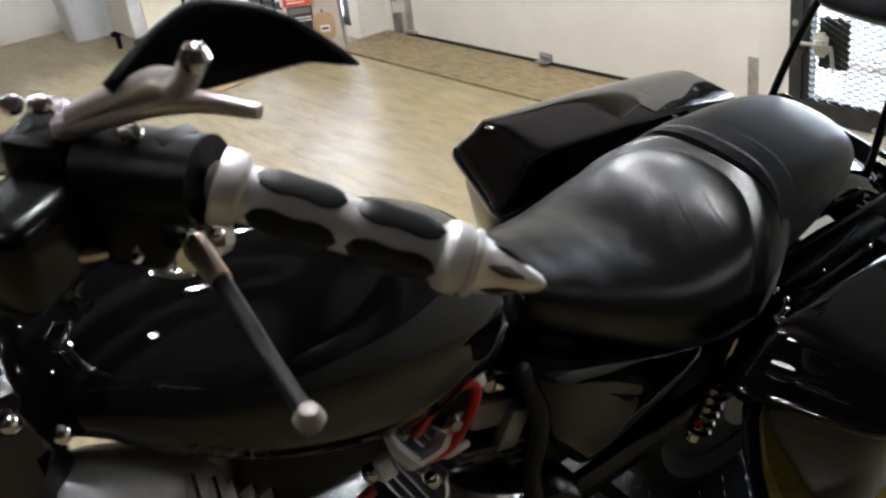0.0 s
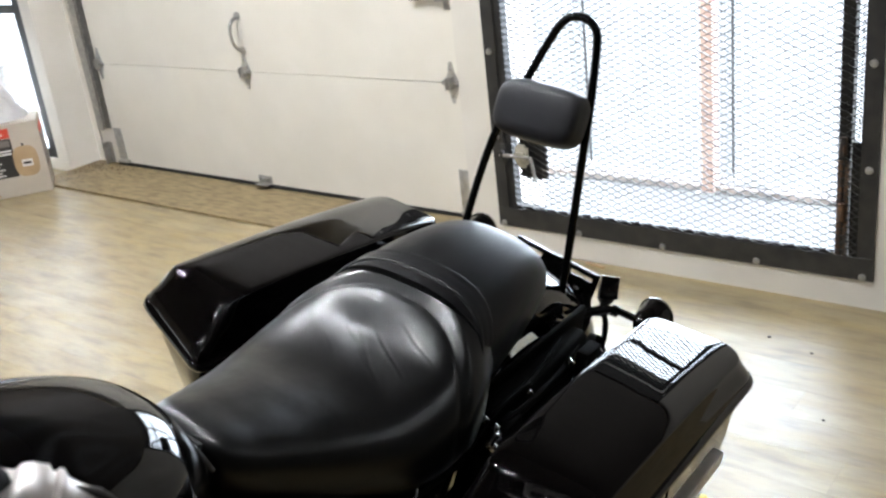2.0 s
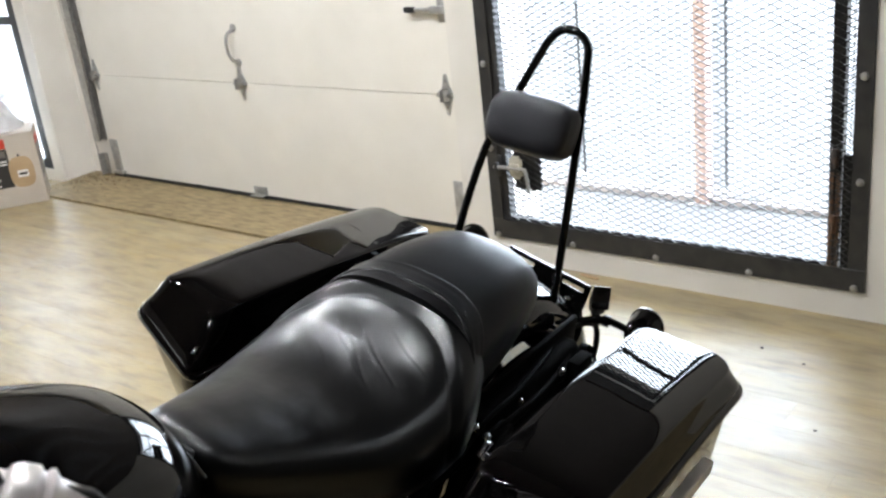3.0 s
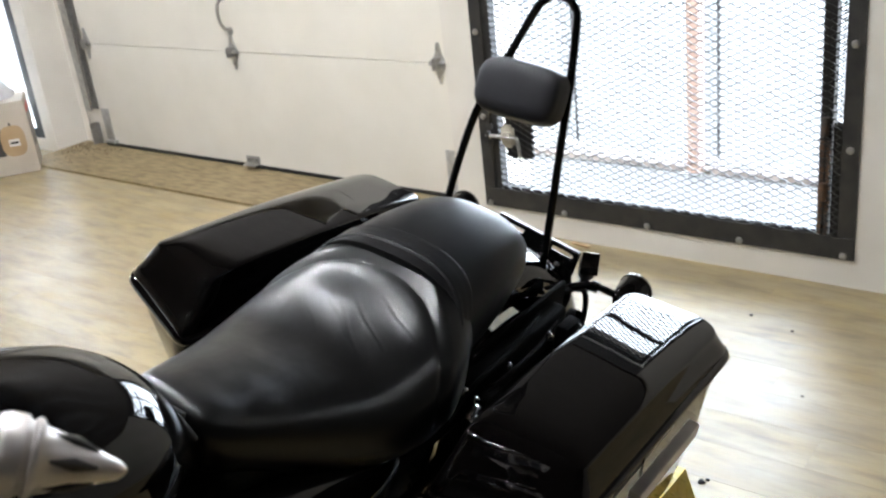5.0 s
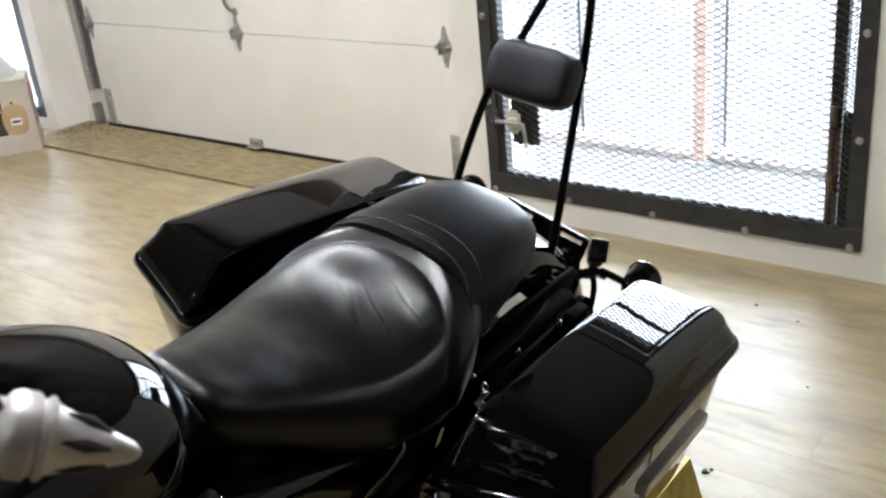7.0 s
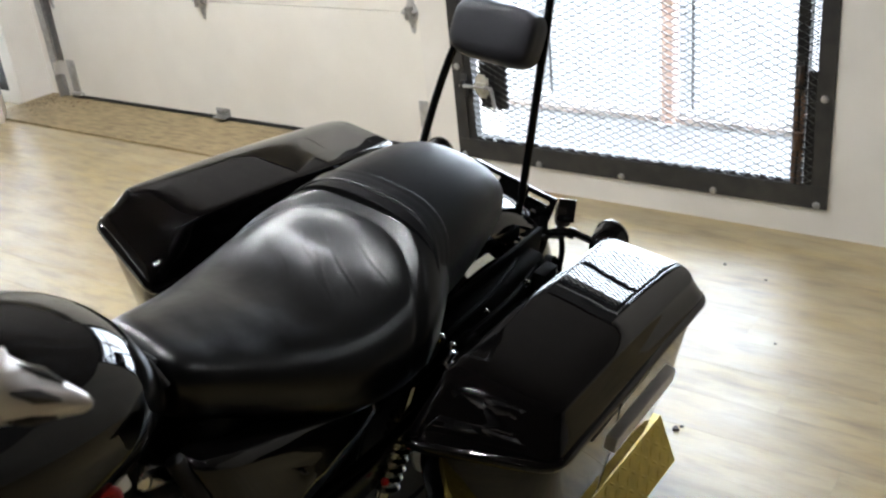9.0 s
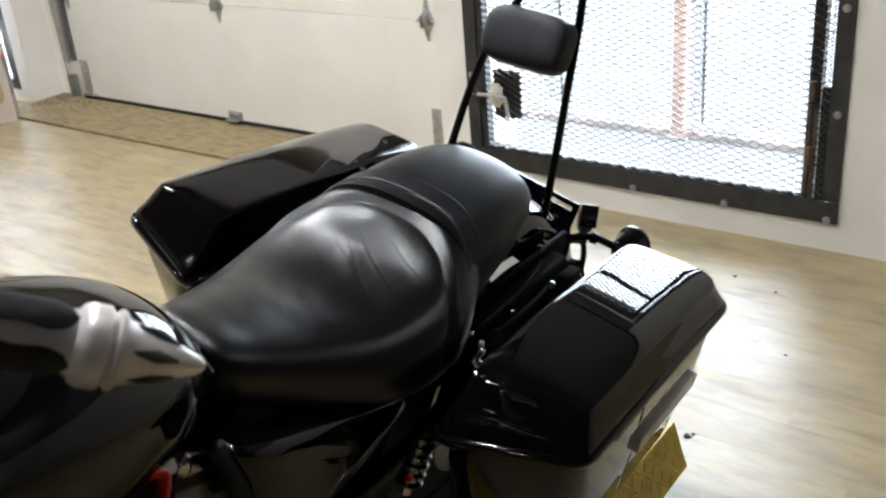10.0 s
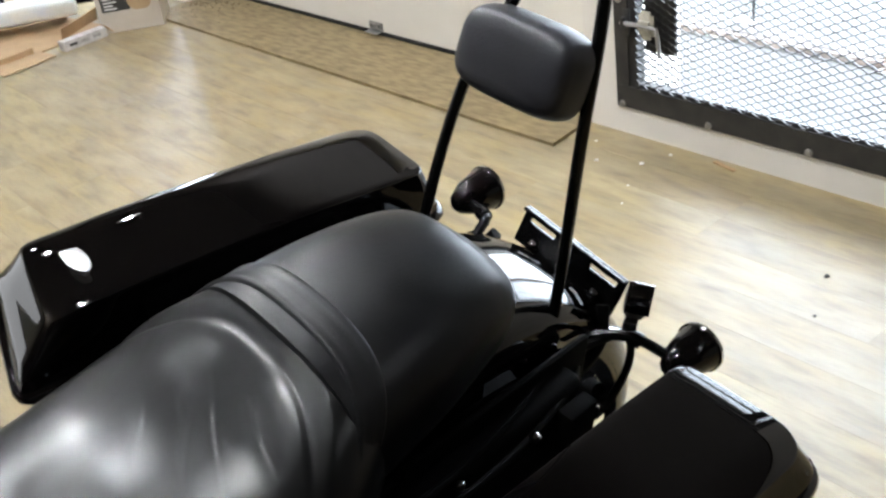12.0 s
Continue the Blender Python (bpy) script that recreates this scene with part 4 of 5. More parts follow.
def engine():
    part("battery_box", box(-0.36, -0.06, -0.105, 0.105, 0.40, 0.70, 0.03, 3), M_PLASTIC, bike, "black plastic battery box")
    part("air_box", box(-0.78, -0.40, -0.075, 0.075, 0.60, 0.76, 0.03, 3), M_PLASTIC, bike, "black plastic air box")
    part("crankcase", merged(box(-0.82, -0.28, -0.12, 0.12, 0.2, 0.40, 0.05, 3), lathe([(0.13, -0.03), (0.13, 0.0), (0.11, 0.025), (0.04, 0.03), (0, 0.03)], 32, along((-0.38, -0.13, 0.34), (-0.38, -1, 0.34))), lathe([(0.11, -0.03), (0.11, 0.0), (0.09, 0.02), (0.03, 0.025), (0, 0.025)], 32, along((-0.68, -0.13, 0.33), (-0.68, -1, 0.33)))), M_SATIN, bike, "black engine case")
    cylinder(-0.44, 0.40, 22, "rear_cylinder")
    cylinder(-0.70, 0.40, -25, "front_cylinder")
    cover = node("cable_bracket", bike, "cast aluminium bracket with red plug lead")
    m = Matrix.Translation((-0.553, -0.135, 0.728)) @ Matrix.Rotation(radians(-30), 4, "X") @ Matrix.Diagonal((1, 1, 0.68, 1))
    pieces = [tube([(-0.072, -0.012, 0.02), (-0.066, -0.016, -0.02), (-0.052, -0.016, -0.052)], [0.006, 0.010, 0.013], 8, 3), tube([(-0.052, -0.016, -0.05), (-0.02, -0.02, -0.045), (0.0, -0.02, -0.02)], [0.012, 0.014, 0.010], 8, 3),
              box(-0.072, -0.02, -0.012, 0.006, 0.012, 0.03, 0.006), box(-0.045, 0.07, -0.012, 0.010, 0.034, 0.058, 0.008), box(0.055, 0.078, -0.012, 0.010, 0.0, 0.056, 0.008), box(-0.095, -0.07, -0.012, 0.006, -0.06, -0.02, 0.007), box(-0.01, 0.03, -0.01, 0.006, -0.085, -0.068, 0.006)]
    for piece in pieces:
        part("casting", moved(piece, m), M_CASTWHITE, cover)
    part("boss", moved(lathe([(0.014, 0), (0.014, 0.02), (0.008, 0.024), (0.008, 0.03), (0, 0.03)], 16, along((0.0, -0.012, -0.015), (0.0, -1, -0.015))), m), M_CHROME, cover, "bright bolt boss")
    part("plug_lead", moved(tube([(-0.045, -0.02, -0.055), (-0.01, -0.028, -0.05), (0.03, -0.03, -0.012), (0.045, -0.03, 0.022), (0.03, -0.028, 0.035), (0.0, -0.024, 0.028), (-0.03, -0.02, 0.005), (-0.04, -0.012, -0.01)], 0.0075, 10, 6), m), M_RED, cover, "red rubber plug lead")
    part("plug_lead", tube([(-0.76, -0.12, 0.655), (-0.70, -0.14, 0.648), (-0.64, -0.13, 0.65)], 0.007, 8, 5), M_RED, bike, "red rubber plug lead")
    for k in range(6):
        part("cooling_ring", lathe([(0.05, 0), (0.06, 0.003), (0.05, 0.006)], 28, Matrix.Translation((-0.455, -0.125, 0.455 + 0.013 * k)) @ Matrix.Rotation(radians(25), 4, "X") @ Matrix.Rotation(radians(15), 4, "Y")), M_CHROME, bike, "chrome ring")
    part("front_cover", moved(loft([(-0.09, 0.02, -0.02, 0.02, 2.4, 0), (-0.06, 0.045, -0.04, 0.04, 2.4, 0), (0.05, 0.05, -0.045, 0.045, 2.6, 0), (0.09, 0.03, -0.03, 0.03, 2.4, 0)], 14, 28), Matrix.Translation((-0.90, -0.105, 0.812)) @ Matrix.Rotation(radians(35), 4, "Y")), M_CASTWHITE, bike, "bright cast horn cover")
    for k in range(5):
        part("cover_rib", box(-0.003, 0.003, -0.05, 0.01, -0.045, 0.03, 0.0015), M_CHROME, bike, "chrome rib").matrix_local = pose(-0.868 + 0.02 * k, -0.135, 0.815 - 0.02 * k, 25, 35, 0)
    for p in ((-0.634, -0.12, 0.668), (-0.60, -0.13, 0.72), (-0.56, -0.14, 0.62)):
        nut(*p, r=0.012)
    part("exhaust_pipe", tube([(-0.62, 0.1, 0.55), (-0.72, 0.16, 0.42), (-0.6, 0.19, 0.25), (-0.2, 0.2, 0.2), (0.6, 0.22, 0.22)], [0.022, 0.022, 0.024, 0.035, 0.042], 14, 6), M_CHROME, bike, "chrome exhaust")
    part("main_frame", tube([(-1.0, 0, 0.93), (-0.93, 0, 0.62), (-0.88, 0, 0.30), (-0.6, 0, 0.2), (-0.25, 0, 0.22), (-0.2, 0, 0.45)], 0.02, 10, 6), M_SATIN, bike)
    part("side_stand", merged(tube([(-0.45, -0.12, 0.22), (-0.48, -0.24, 0.07)], 0.011, 10), box(-0.52, -0.44, -0.29, -0.22, 0.052, 0.064, 0.004)), M_SATIN, bike, "black side stand")
    part("foot_peg", tube([(-0.70, -0.12, 0.25), (-0.70, -0.28, 0.26)], 0.014, 10), M_RUBBER, bike)
    part("marker_light", lathe([(0.006, 0), (0.006, 0.006), (0, 0.008)], 10, along((0.0, -0.15, 0.36), (0, -1, 0.9))), M_LENSBRIGHT, bike, "small red reflector")
    part("loom", tube([(-0.40, -0.12, 0.70), (-0.385, -0.15, 0.62), (-0.39, -0.15, 0.52), (-0.36, -0.14, 0.42)], 0.012, 10, 6), M_RUBBER, bike)
    part("chain_guard", merged(box(-0.28, 0.22, -0.135, -0.115, 0.33, 0.40, 0.008)), M_SATIN, bike)


def fork():
    f = node("front_fork", bike, "black telescopic fork")
    for s in (1, -1):
        part("stanchion", tube([(-1.03, s * 0.095, 0.98), (-1.38, s * 0.095, 0.33)], 0.021, 14), M_CHROME, f, "chrome stanchion")
        part("slider", tube([(-1.19, s * 0.095, 0.70), (-1.38, s * 0.095, 0.33)], 0.028, 14), M_SATIN, f)
    for z, x in ((0.96, -1.025), (0.80, -1.115)):
        part("yoke", box(x - 0.035, x + 0.035, -0.125, 0.125, z - 0.015, z + 0.015, 0.008), M_SATIN, f)
    for s in (1, -1):
        part("riser", tube([(-1.0, s * 0.065, 0.97), (-0.985, s * 0.065, 1.165)], 0.017, 14), M_CHROME, f, "chrome handlebar riser")
    pod = node("speedometer", bike, "black round speedometer with chrome ring")
    m = along((-1.02, 0.0, 1.125), (-0.96, 0.0, 1.19))
    part("case", lathe([(0.02, -0.05), (0.05, -0.04), (0.052, 0.0)], 28, m), M_PLASTIC, pod)
    part("ring", lathe([(0.052, -0.004), (0.056, 0.0), (0.054, 0.006), (0.046, 0.006)], 32, m), M_CHROME, pod, "chrome ring")
    part("dial", lathe([(0.047, 0.003), (0.0, 0.0035)], 28, m), M_BLACKPRINT, pod)
    part("bridge", box(-1.06, -0.97, -0.13, 0.13, 0.985, 1.015, 0.01), M_SATIN, f)
    part("head_cover", loft([(-1.16, 0.09, 0.80, 1.06, 2.6, 0), (-1.11, 0.125, 0.76, 1.12, 2.8, 0), (-1.03, 0.135, 0.74, 1.12, 2.8, 0), (-0.965, 0.12, 0.75, 1.04, 2.8, 0), (-0.94, 0.10, 0.77, 0.96, 2.6, 0)], 16, 40), M_PAINT, bike, "black steering head cover", angle=70)
    part("frame_tube", tube([(-0.97, -0.06, 0.78), (-0.93, -0.15, 0.60), (-0.90, -0.17, 0.40), (-0.8, -0.15, 0.24)], 0.019, 12, 6), M_SATIN, bike)
    for p in ((-0.985, -0.135, 0.99), (-0.95, -0.135, 0.955), (-1.03, -0.14, 0.93)):
        nut(*p, r=0.009)
    h = node("headlamp", bike, "round black headlamp")
    part("bowl", lathe([(0.02, 0.0), (0.06, 0.02), (0.085, 0.07), (0.09, 0.12)], 32, along((-1.10, 0, 0.90), (-1.4, 0, 0.86))), M_PAINT, h)
    part("glass", lathe([(0.09, 0.12), (0.08, 0.13), (0.04, 0.14), (0, 0.142)], 32, along((-1.10, 0, 0.90), (-1.4, 0, 0.86))), M_CHROME, h, "headlamp glass")
    ff = []
    for i in range(25):
        a = radians(170 - i * 5)
        ff.append([(-1.38 + (0.345 + 0.03 * math.sin(math.pi * j / 12)) * math.cos(a), 0.07 * math.cos(math.pi * j / 12), 0.33 + (0.345 + 0.03 * math.sin(math.pi * j / 12)) * math.sin(a)) for j in range(13)])
    g = part("front_fender", ring_mesh(ff, False, False), M_PAINT, bike, "glossy black front mudguard", angle=70)
    md = g.modifiers.new("thickness", "SOLIDIFY")
    md.thickness = 0.003


TIP, INNER = Vector((-0.736, -0.458, 1.214)), Vector((-0.875, -0.335, 1.275))


def hand_controls(s):
    """One end of the bars; s = -1 for the side by the stand."""
    def f(x, y, z):
        return Vector((x, y * -s, z))
    g = node("handgrip", bike, "satin aluminium grip with black rubber inserts")
    tip, inner = f(*TIP), f(*INNER)
    m = along(inner, tip)
    n = (tip - inner).length
    prof = [(0.010, -0.002), (0.0215, 0.0), (0.0225, 0.006), (0.0215, 0.013), (0.0165, 0.016), (0.0165, n * 0.66), (0.0200, n * 0.672), (0.0215, n * 0.695), (0.0212, n * 0.735), (0.0190, n * 0.745), (0.0185, n * 0.752), (0.0205, n * 0.760), (0.0205, n * 0.772), (0.0170, n * 0.785), (0.0150, n * 0.82), (0.0125, n * 0.87), (0.005, n * 0.98), (0.002, n * 0.998), (0.0, n)]
    part("sleeve", lathe(prof, 32, m), M_ALU, g)
    for a in (20, 80, 140, 200, 260, 320):
        q = Matrix.Rotation(radians(a), 4, "Z")
        part("flute", moved(tube([(0.0150, 0, n * 0.80), (0.0125, 0, n * 0.862), (0.0088, 0, n * 0.92)], [0.0012, 0.0034, 0.0010], 8, 4), m @ q), M_DARKGROOVE, g, "dark recessed flute")
    for a0 in (7, 97, 187, 277):
        for h0, h1 in ((0.10, 0.365), (0.39, 0.66)):
            rings = []
            for i in range(17):
                t = i / 16
                h = n * (h0 + (h1 - h0) * t)
                half = (27 - 2.5 * math.cos(4 * math.pi * t)) * (1 - abs(2 * t - 1) ** 6.0) ** 0.5 + 0.5
                r = 0.0168 + 0.0026 * (1 - abs(2 * t - 1) ** 4)
                arc = [radians(a0 - half + 2 * half * j / 6) for j in range(7)]
                rings.append([(r * math.cos(a), r * math.sin(a), h) for a in arc] + [(0.0155 * math.cos(a), 0.0155 * math.sin(a), h) for a in arc[::-1]])
            part("rubber_insert", moved(ring_mesh(rings), m), M_GRIPRUBBER, g, "black rubber insert")
    # bar, switch housing and clamp
    part("handlebar", tube([inner, f(-0.895, -0.305, 1.274), f(-0.925, -0.262, 1.272), f(-0.962, -0.19, 1.255), f(-0.975, -0.13, 1.20), f(-0.985, -0.07, 1.165), f(-0.985, 0.0, 1.16)], 0.0135, 12, 6), M_CHROME, bike, "chrome handlebar")
    h = node("switch_housing", bike, "black switch housing with chrome bolts")
    part("shell", merged(tube([inner + (inner - tip).normalized() * 0.004, f(-0.918, -0.273, 1.272)], 0.027, 18), moved(box(-0.03, 0.03, -0.022, 0.022, -0.03, 0.02, 0.01, 3), Matrix.Translation(f(-0.90, -0.295, 1.252)) @ Matrix.Rotation(radians(40 * -s), 4, "Z"))), M_PLASTIC, h)
    part("clamp", moved(merged(box(-0.028, 0.028, -0.02, 0.02, -0.022, 0.022, 0.008, 3)), Matrix.Translation(f(-0.93, -0.25, 1.276)) @ Matrix.Rotation(radians(40 * -s), 4, "Z")), M_SATIN, h)
    for p in ((-0.934, -0.25, 1.305), (-0.925, -0.262, 1.304), (-0.945, -0.235, 1.302), (-0.92, -0.283, 1.257), (-0.905, -0.30, 1.30)):
        q = f(*p)
        part("bolt", lathe([(0.007, 0), (0.007, 0.004), (0.004, 0.007), (0, 0.0075)], 10, along(q, q + Vector((0.1, -0.3 * -s, 0.9)))), M_CHROME, h, "chrome bolt")
    part("button", moved(box(-0.012, 0.012, -0.007, 0.007, 0, 0.008, 0.003), Matrix.Translation(f(-0.885, -0.315, 1.295))), M_PLASTIC, h)
    part("fluid_box", moved(box(-0.038, 0.036, -0.026, 0.026, -0.034, 0.026, 0.012, 3), Matrix.Translation(f(-0.962, -0.283, 1.252)) @ Matrix.Rotation(radians(30 * -s), 4, "Z")), M_SATIN, h)
    k = node("lever_perch", bike, "chrome lever perch and lever")
    part("perch", merged(tube([f(-0.905, -0.285, 1.245), f(-0.885, -0.296, 1.228), f(-0.889, -0.325, 1.226)], [0.013, 0.017, 0.012], 14, 4), lathe([(0.013, -0.012), (0.016, 0), (0.013, 0.012)], 18, Matrix.Translation(f(-0.885, -0.296, 1.224)))), M_CHROME, k)
    part("adjuster", lathe([(0.004, 0), (0.009, 0.001), (0.009, 0.012), (0.006, 0.014), (0.006, 0.02), (0.010, 0.022), (0.010, 0.034), (0.007, 0.036), (0.007, 0.041), (0.012, 0.043), (0.013, 0.054), (0.010, 0.062), (0.004, 0.064)], 8, along(f(-0.922, -0.312, 1.238), f(-0.856, -0.312, 1.221))), M_CHROME, k, "chrome cable adjuster", angle=20)
    for q in (f(-0.905, -0.318, 1.238), f(-0.893, -0.319, 1.236), f(-0.873, -0.319, 1.231)):
        part("screw", lathe([(0.005, 0), (0.005, 0.003), (0.003, 0.005), (0, 0.0055)], 8, along(q, q + Vector((0.1, 0.4 * s, 0.9)))), M_CHROME, k)
    part("lever", tube([f(-0.888, -0.325, 1.231), f(-0.892, -0.375, 1.226), f(-0.898, -0.425, 1.221), f(-0.903, -0.463, 1.218)], [0.007, 0.0055, 0.0045, 0.005], 10, 5), M_GRIPRUBBER, k, "black lever")
    part("lever_shank", tube([f(-0.8878, -0.322, 1.2325), f(-0.8905, -0.358, 1.229)], [0.0082, 0.0068], 10), M_COPPER, k, "bare metal lever shank")
    part("lever_ball", lathe([(0.0, -0.0085), (0.005, -0.007), (0.0085, 0), (0.005, 0.007), (0, 0.0085)], 16, Matrix.Translation(f(-0.903, -0.466, 1.2175))), M_ARM, k)
    part("cable", tube([f(-0.90, -0.29, 1.225), f(-0.952, -0.30, 1.24), f(-0.99, -0.26, 1.245), f(-1.04, -0.16, 1.15), f(-1.06, -0.08, 0.98)], 0.005, 8, 6), M_COPPER, bike, "braided cable")
    mi = node("mirror", bike, "sickle-shaped black mirror on a chrome arm")
    part("arm", tube([f(-0.925, -0.28, 1.31), f(-0.901, -0.335, 1.345), f(-0.903, -0.372, 1.36), f(-0.905, -0.397, 1.384)], [0.008, 0.008, 0.007, 0.006], 12, 5), M_ARM, mi, "aluminium mirror arm")
    part("arm_brace", tube([f(-0.93, -0.27, 1.30), f(-0.895, -0.34, 1.335), f(-0.867, -0.379, 1.337)], [0.008, 0.007, 0.004], 10, 5), M_ARM, mi, "aluminium arm")
    part("ball", lathe([(0.0, -0.0075), (0.005, -0.0055), (0.0075, 0), (0.005, 0.0055), (0, 0.0075)], 18, Matrix.Translation(f(-0.905, -0.397, 1.384))), M_CHROME, mi, "chrome ball joint")
    # a sickle blade: flat top, long point, hollow lower edge
    edge = [f(-0.919, -0.313, 1.341), f(-0.893, -0.316, 1.362), f(-0.868, -0.318, 1.374), f(-0.847, -0.328, 1.373), f(-0.829, -0.341, 1.366), f(-0.811, -0.353, 1.352),
            f(-0.796, -0.363, 1.335), f(-0.820, -0.357, 1.3415), f(-0.840, -0.349, 1.339), f(-0.859, -0.341, 1.335), f(-0.886, -0.328, 1.330), f(-0.910, -0.317, 1.330)]
    mid = sum(edge, Vector()) / len(edge)
    out = (edge[3] - edge[0]).cross(edge[6] - edge[0]).normalized() * 0.007
    loop = smooth_path(edge + [edge[0]], 5)[:-1]
    rings = [[mid + (p - mid) * k + out * h for p in loop] for k, h in ((0.3, -0.9), (0.86, -0.8), (0.98, -0.45), (1.0, 0.0), (0.98, 0.45), (0.86, 0.8), (0.3, 0.9))]
    part("shell", ring_mesh(rings), M_PLASTIC, mi, angle=60)
    return g


def flame_paint():
    """Gloss black with darker-than-silver ghost flames under the lacquer."""
    m = mat("ghost_flame_paint", (0.0018, 0.0016, 0.0016), 0.015, spec=0.42)
    nt = m.node_tree
    n, l = nt.nodes, nt.links
    tc = n.new("ShaderNodeTexCoord")
    mp = n.new("ShaderNodeMapping")
    mp.inputs["Scale"].default_value = (2.2, 3.4, 6.0)
    mp.inputs["Location"].default_value = (0.35, 0.1, 0.6)
    l.new(tc.outputs["Object"], mp.inputs[0])
    nz = n.new("ShaderNodeTexNoise")
    nz.inputs["Scale"].default_value, nz.inputs["Detail"].default_value, nz.inputs["Distortion"].default_value = 1.3, 0.0, 1.6
    l.new(mp.outputs[0], nz.inputs["Vector"])
    d = n.new("ShaderNodeMath")
    d.operation = "PINGPONG"
    d.inputs[1].default_value = 0.09
    l.new(nz.outputs[0], d.inputs[0])
    r = n.new("ShaderNodeMapRange")
    r.inputs[1].default_value, r.inputs[2].default_value, r.inputs[3].default_value, r.inputs[4].default_value = 0.0, 0.045, 1.0, 0.0
    l.new(d.outputs[0], r.inputs[0])
    mx = n.new("ShaderNodeMix")
    mx.data_type = "RGBA"
    mx.inputs[6].default_value, mx.inputs[7].default_value = (0.0022, 0.002, 0.002, 1), (0.007, 0.0073, 0.0076, 1)
    l.new(r.outputs[0], mx.inputs[0])
    l.new(mx.outputs[2], n["Principled BSDF"].inputs["Base Color"])
    return m


M_FLAMES = flame_paint()
M_CLEARBAR = mat("silver_reflective_bar", (0.80, 0.75, 0.71), 0.3, 0.1, color2=(0.72, 0.67, 0.63), scale=20)
M_LENS = mat("smoked_lens", (0.05, 0.047, 0.043), 0.14, color2=(0.03, 0.028, 0.026), scale=80)
M_PALELENS = mat("pale_lens", (0.10, 0.09, 0.085), 0.12, color2=(0.04, 0.038, 0.035), scale=60)
M_LENSRED = mat("dark_red_lens", (0.12, 0.02, 0.012), 0.15, color2=(0.2, 0.06, 0.02), scale=40, coat=0.6)
M_LENSBRIGHT = mat("red_lens", (0.7, 0.03, 0.02), 0.2)
M_LEATHER2 = mat("smooth_black_leather", (0.0035, 0.0035, 0.004), 0.32, color2=(0.006, 0.006, 0.0062), scale=18, bump=0.10, bump_scale=320, rough2=0.42, spec=0.22)
M_CASTWHITE = mat("bright_cast_aluminium", (0.78, 0.78, 0.79), 0.35, 0.25, color2=(0.6, 0.6, 0.61), scale=40, bump=0.2)
M_GRIPRUBBER = mat("grip_rubber", (0.003, 0.003, 0.003), 0.4, color2=(0.005, 0.005, 0.005), scale=60, bump=0.1, bump_scale=300, spec=0.25)
M_DARKCHROME = mat("dark_chrome", (0.30, 0.29, 0.28), 0.12, 1.0, color2=(0.22, 0.21, 0.20), scale=20)
M_DARKGROOVE = mat("dark_anodised_groove", (0.05, 0.047, 0.045), 0.4, 0.8, color2=(0.09, 0.085, 0.08), scale=30)
M_ARM = mat("brushed_arm_metal", (0.62, 0.56, 0.52), 0.34, 0.85, color2=(0.48, 0.43, 0.40), scale=30)
M_COPPER = mat("worn_polished_metal", (0.52, 0.42, 0.34), 0.28, 1.0, color2=(0.4, 0.32, 0.26), scale=40)

saddlebag(1, 0.039, -0.005, 0.012, 0.008, 0.02, 0.010)
saddlebag(-1, level=0.033, fall=0.006)
seat()
tank()
wheel(0.26, 0.32, 0.19, "rear_wheel")
wheel(-1.38, 0.33, 0.12, "front_wheel")
sissy_bar()
turn_signal(1, 0.175, 0.01, 0.025)
turn_signal(-1)
fender()
plate_bracket()
rear_frame()
side_cover(-1)
side_cover(1)
engine()
fork()
hand_controls(-1)
hand_controls(1)


# ---- the lift ----
def lozenges(x0, x1, y0, y1, pitch=0.034):
    """Raised lozenges of tread plate, in the plane z = 0, laid crosswise by turns."""
    verts, faces = [], []
    nx, ny = int((x1 - x0) / pitch), int((y1 - y0) / pitch)
    for i in range(nx):
        for j in range(ny):
            cx, cy = x0 + (i + 0.5) * pitch, y0 + (j + 0.5) * pitch
            a = radians(45 if (i + j) % 2 else -45)
            c, s = math.cos(a), math.sin(a)
            b = len(verts)
            for u, v, h in ((-0.014, 0, 0), (0, -0.0042, 0), (0.014, 0, 0), (0, 0.0042, 0), (-0.005, 0, 0.0018), (0.005, 0, 0.0018)):
                verts.append((cx + u * c - v * s, cy + u * s + v * c, h))
            faces += [(b, b + 1, b + 4), (b + 1, b + 5, b + 4), (b + 1, b + 2, b + 5), (b + 2, b + 3, b + 5), (b + 3, b + 4, b + 5), (b + 3, b, b + 4)]
    me = bpy.data.meshes.new("lozenges")
    me.from_pydata(verts, [], faces)
    bm = bmesh.new()
    bm.from_mesh(me)
    bpy.data.meshes.remove(me)
    return bm


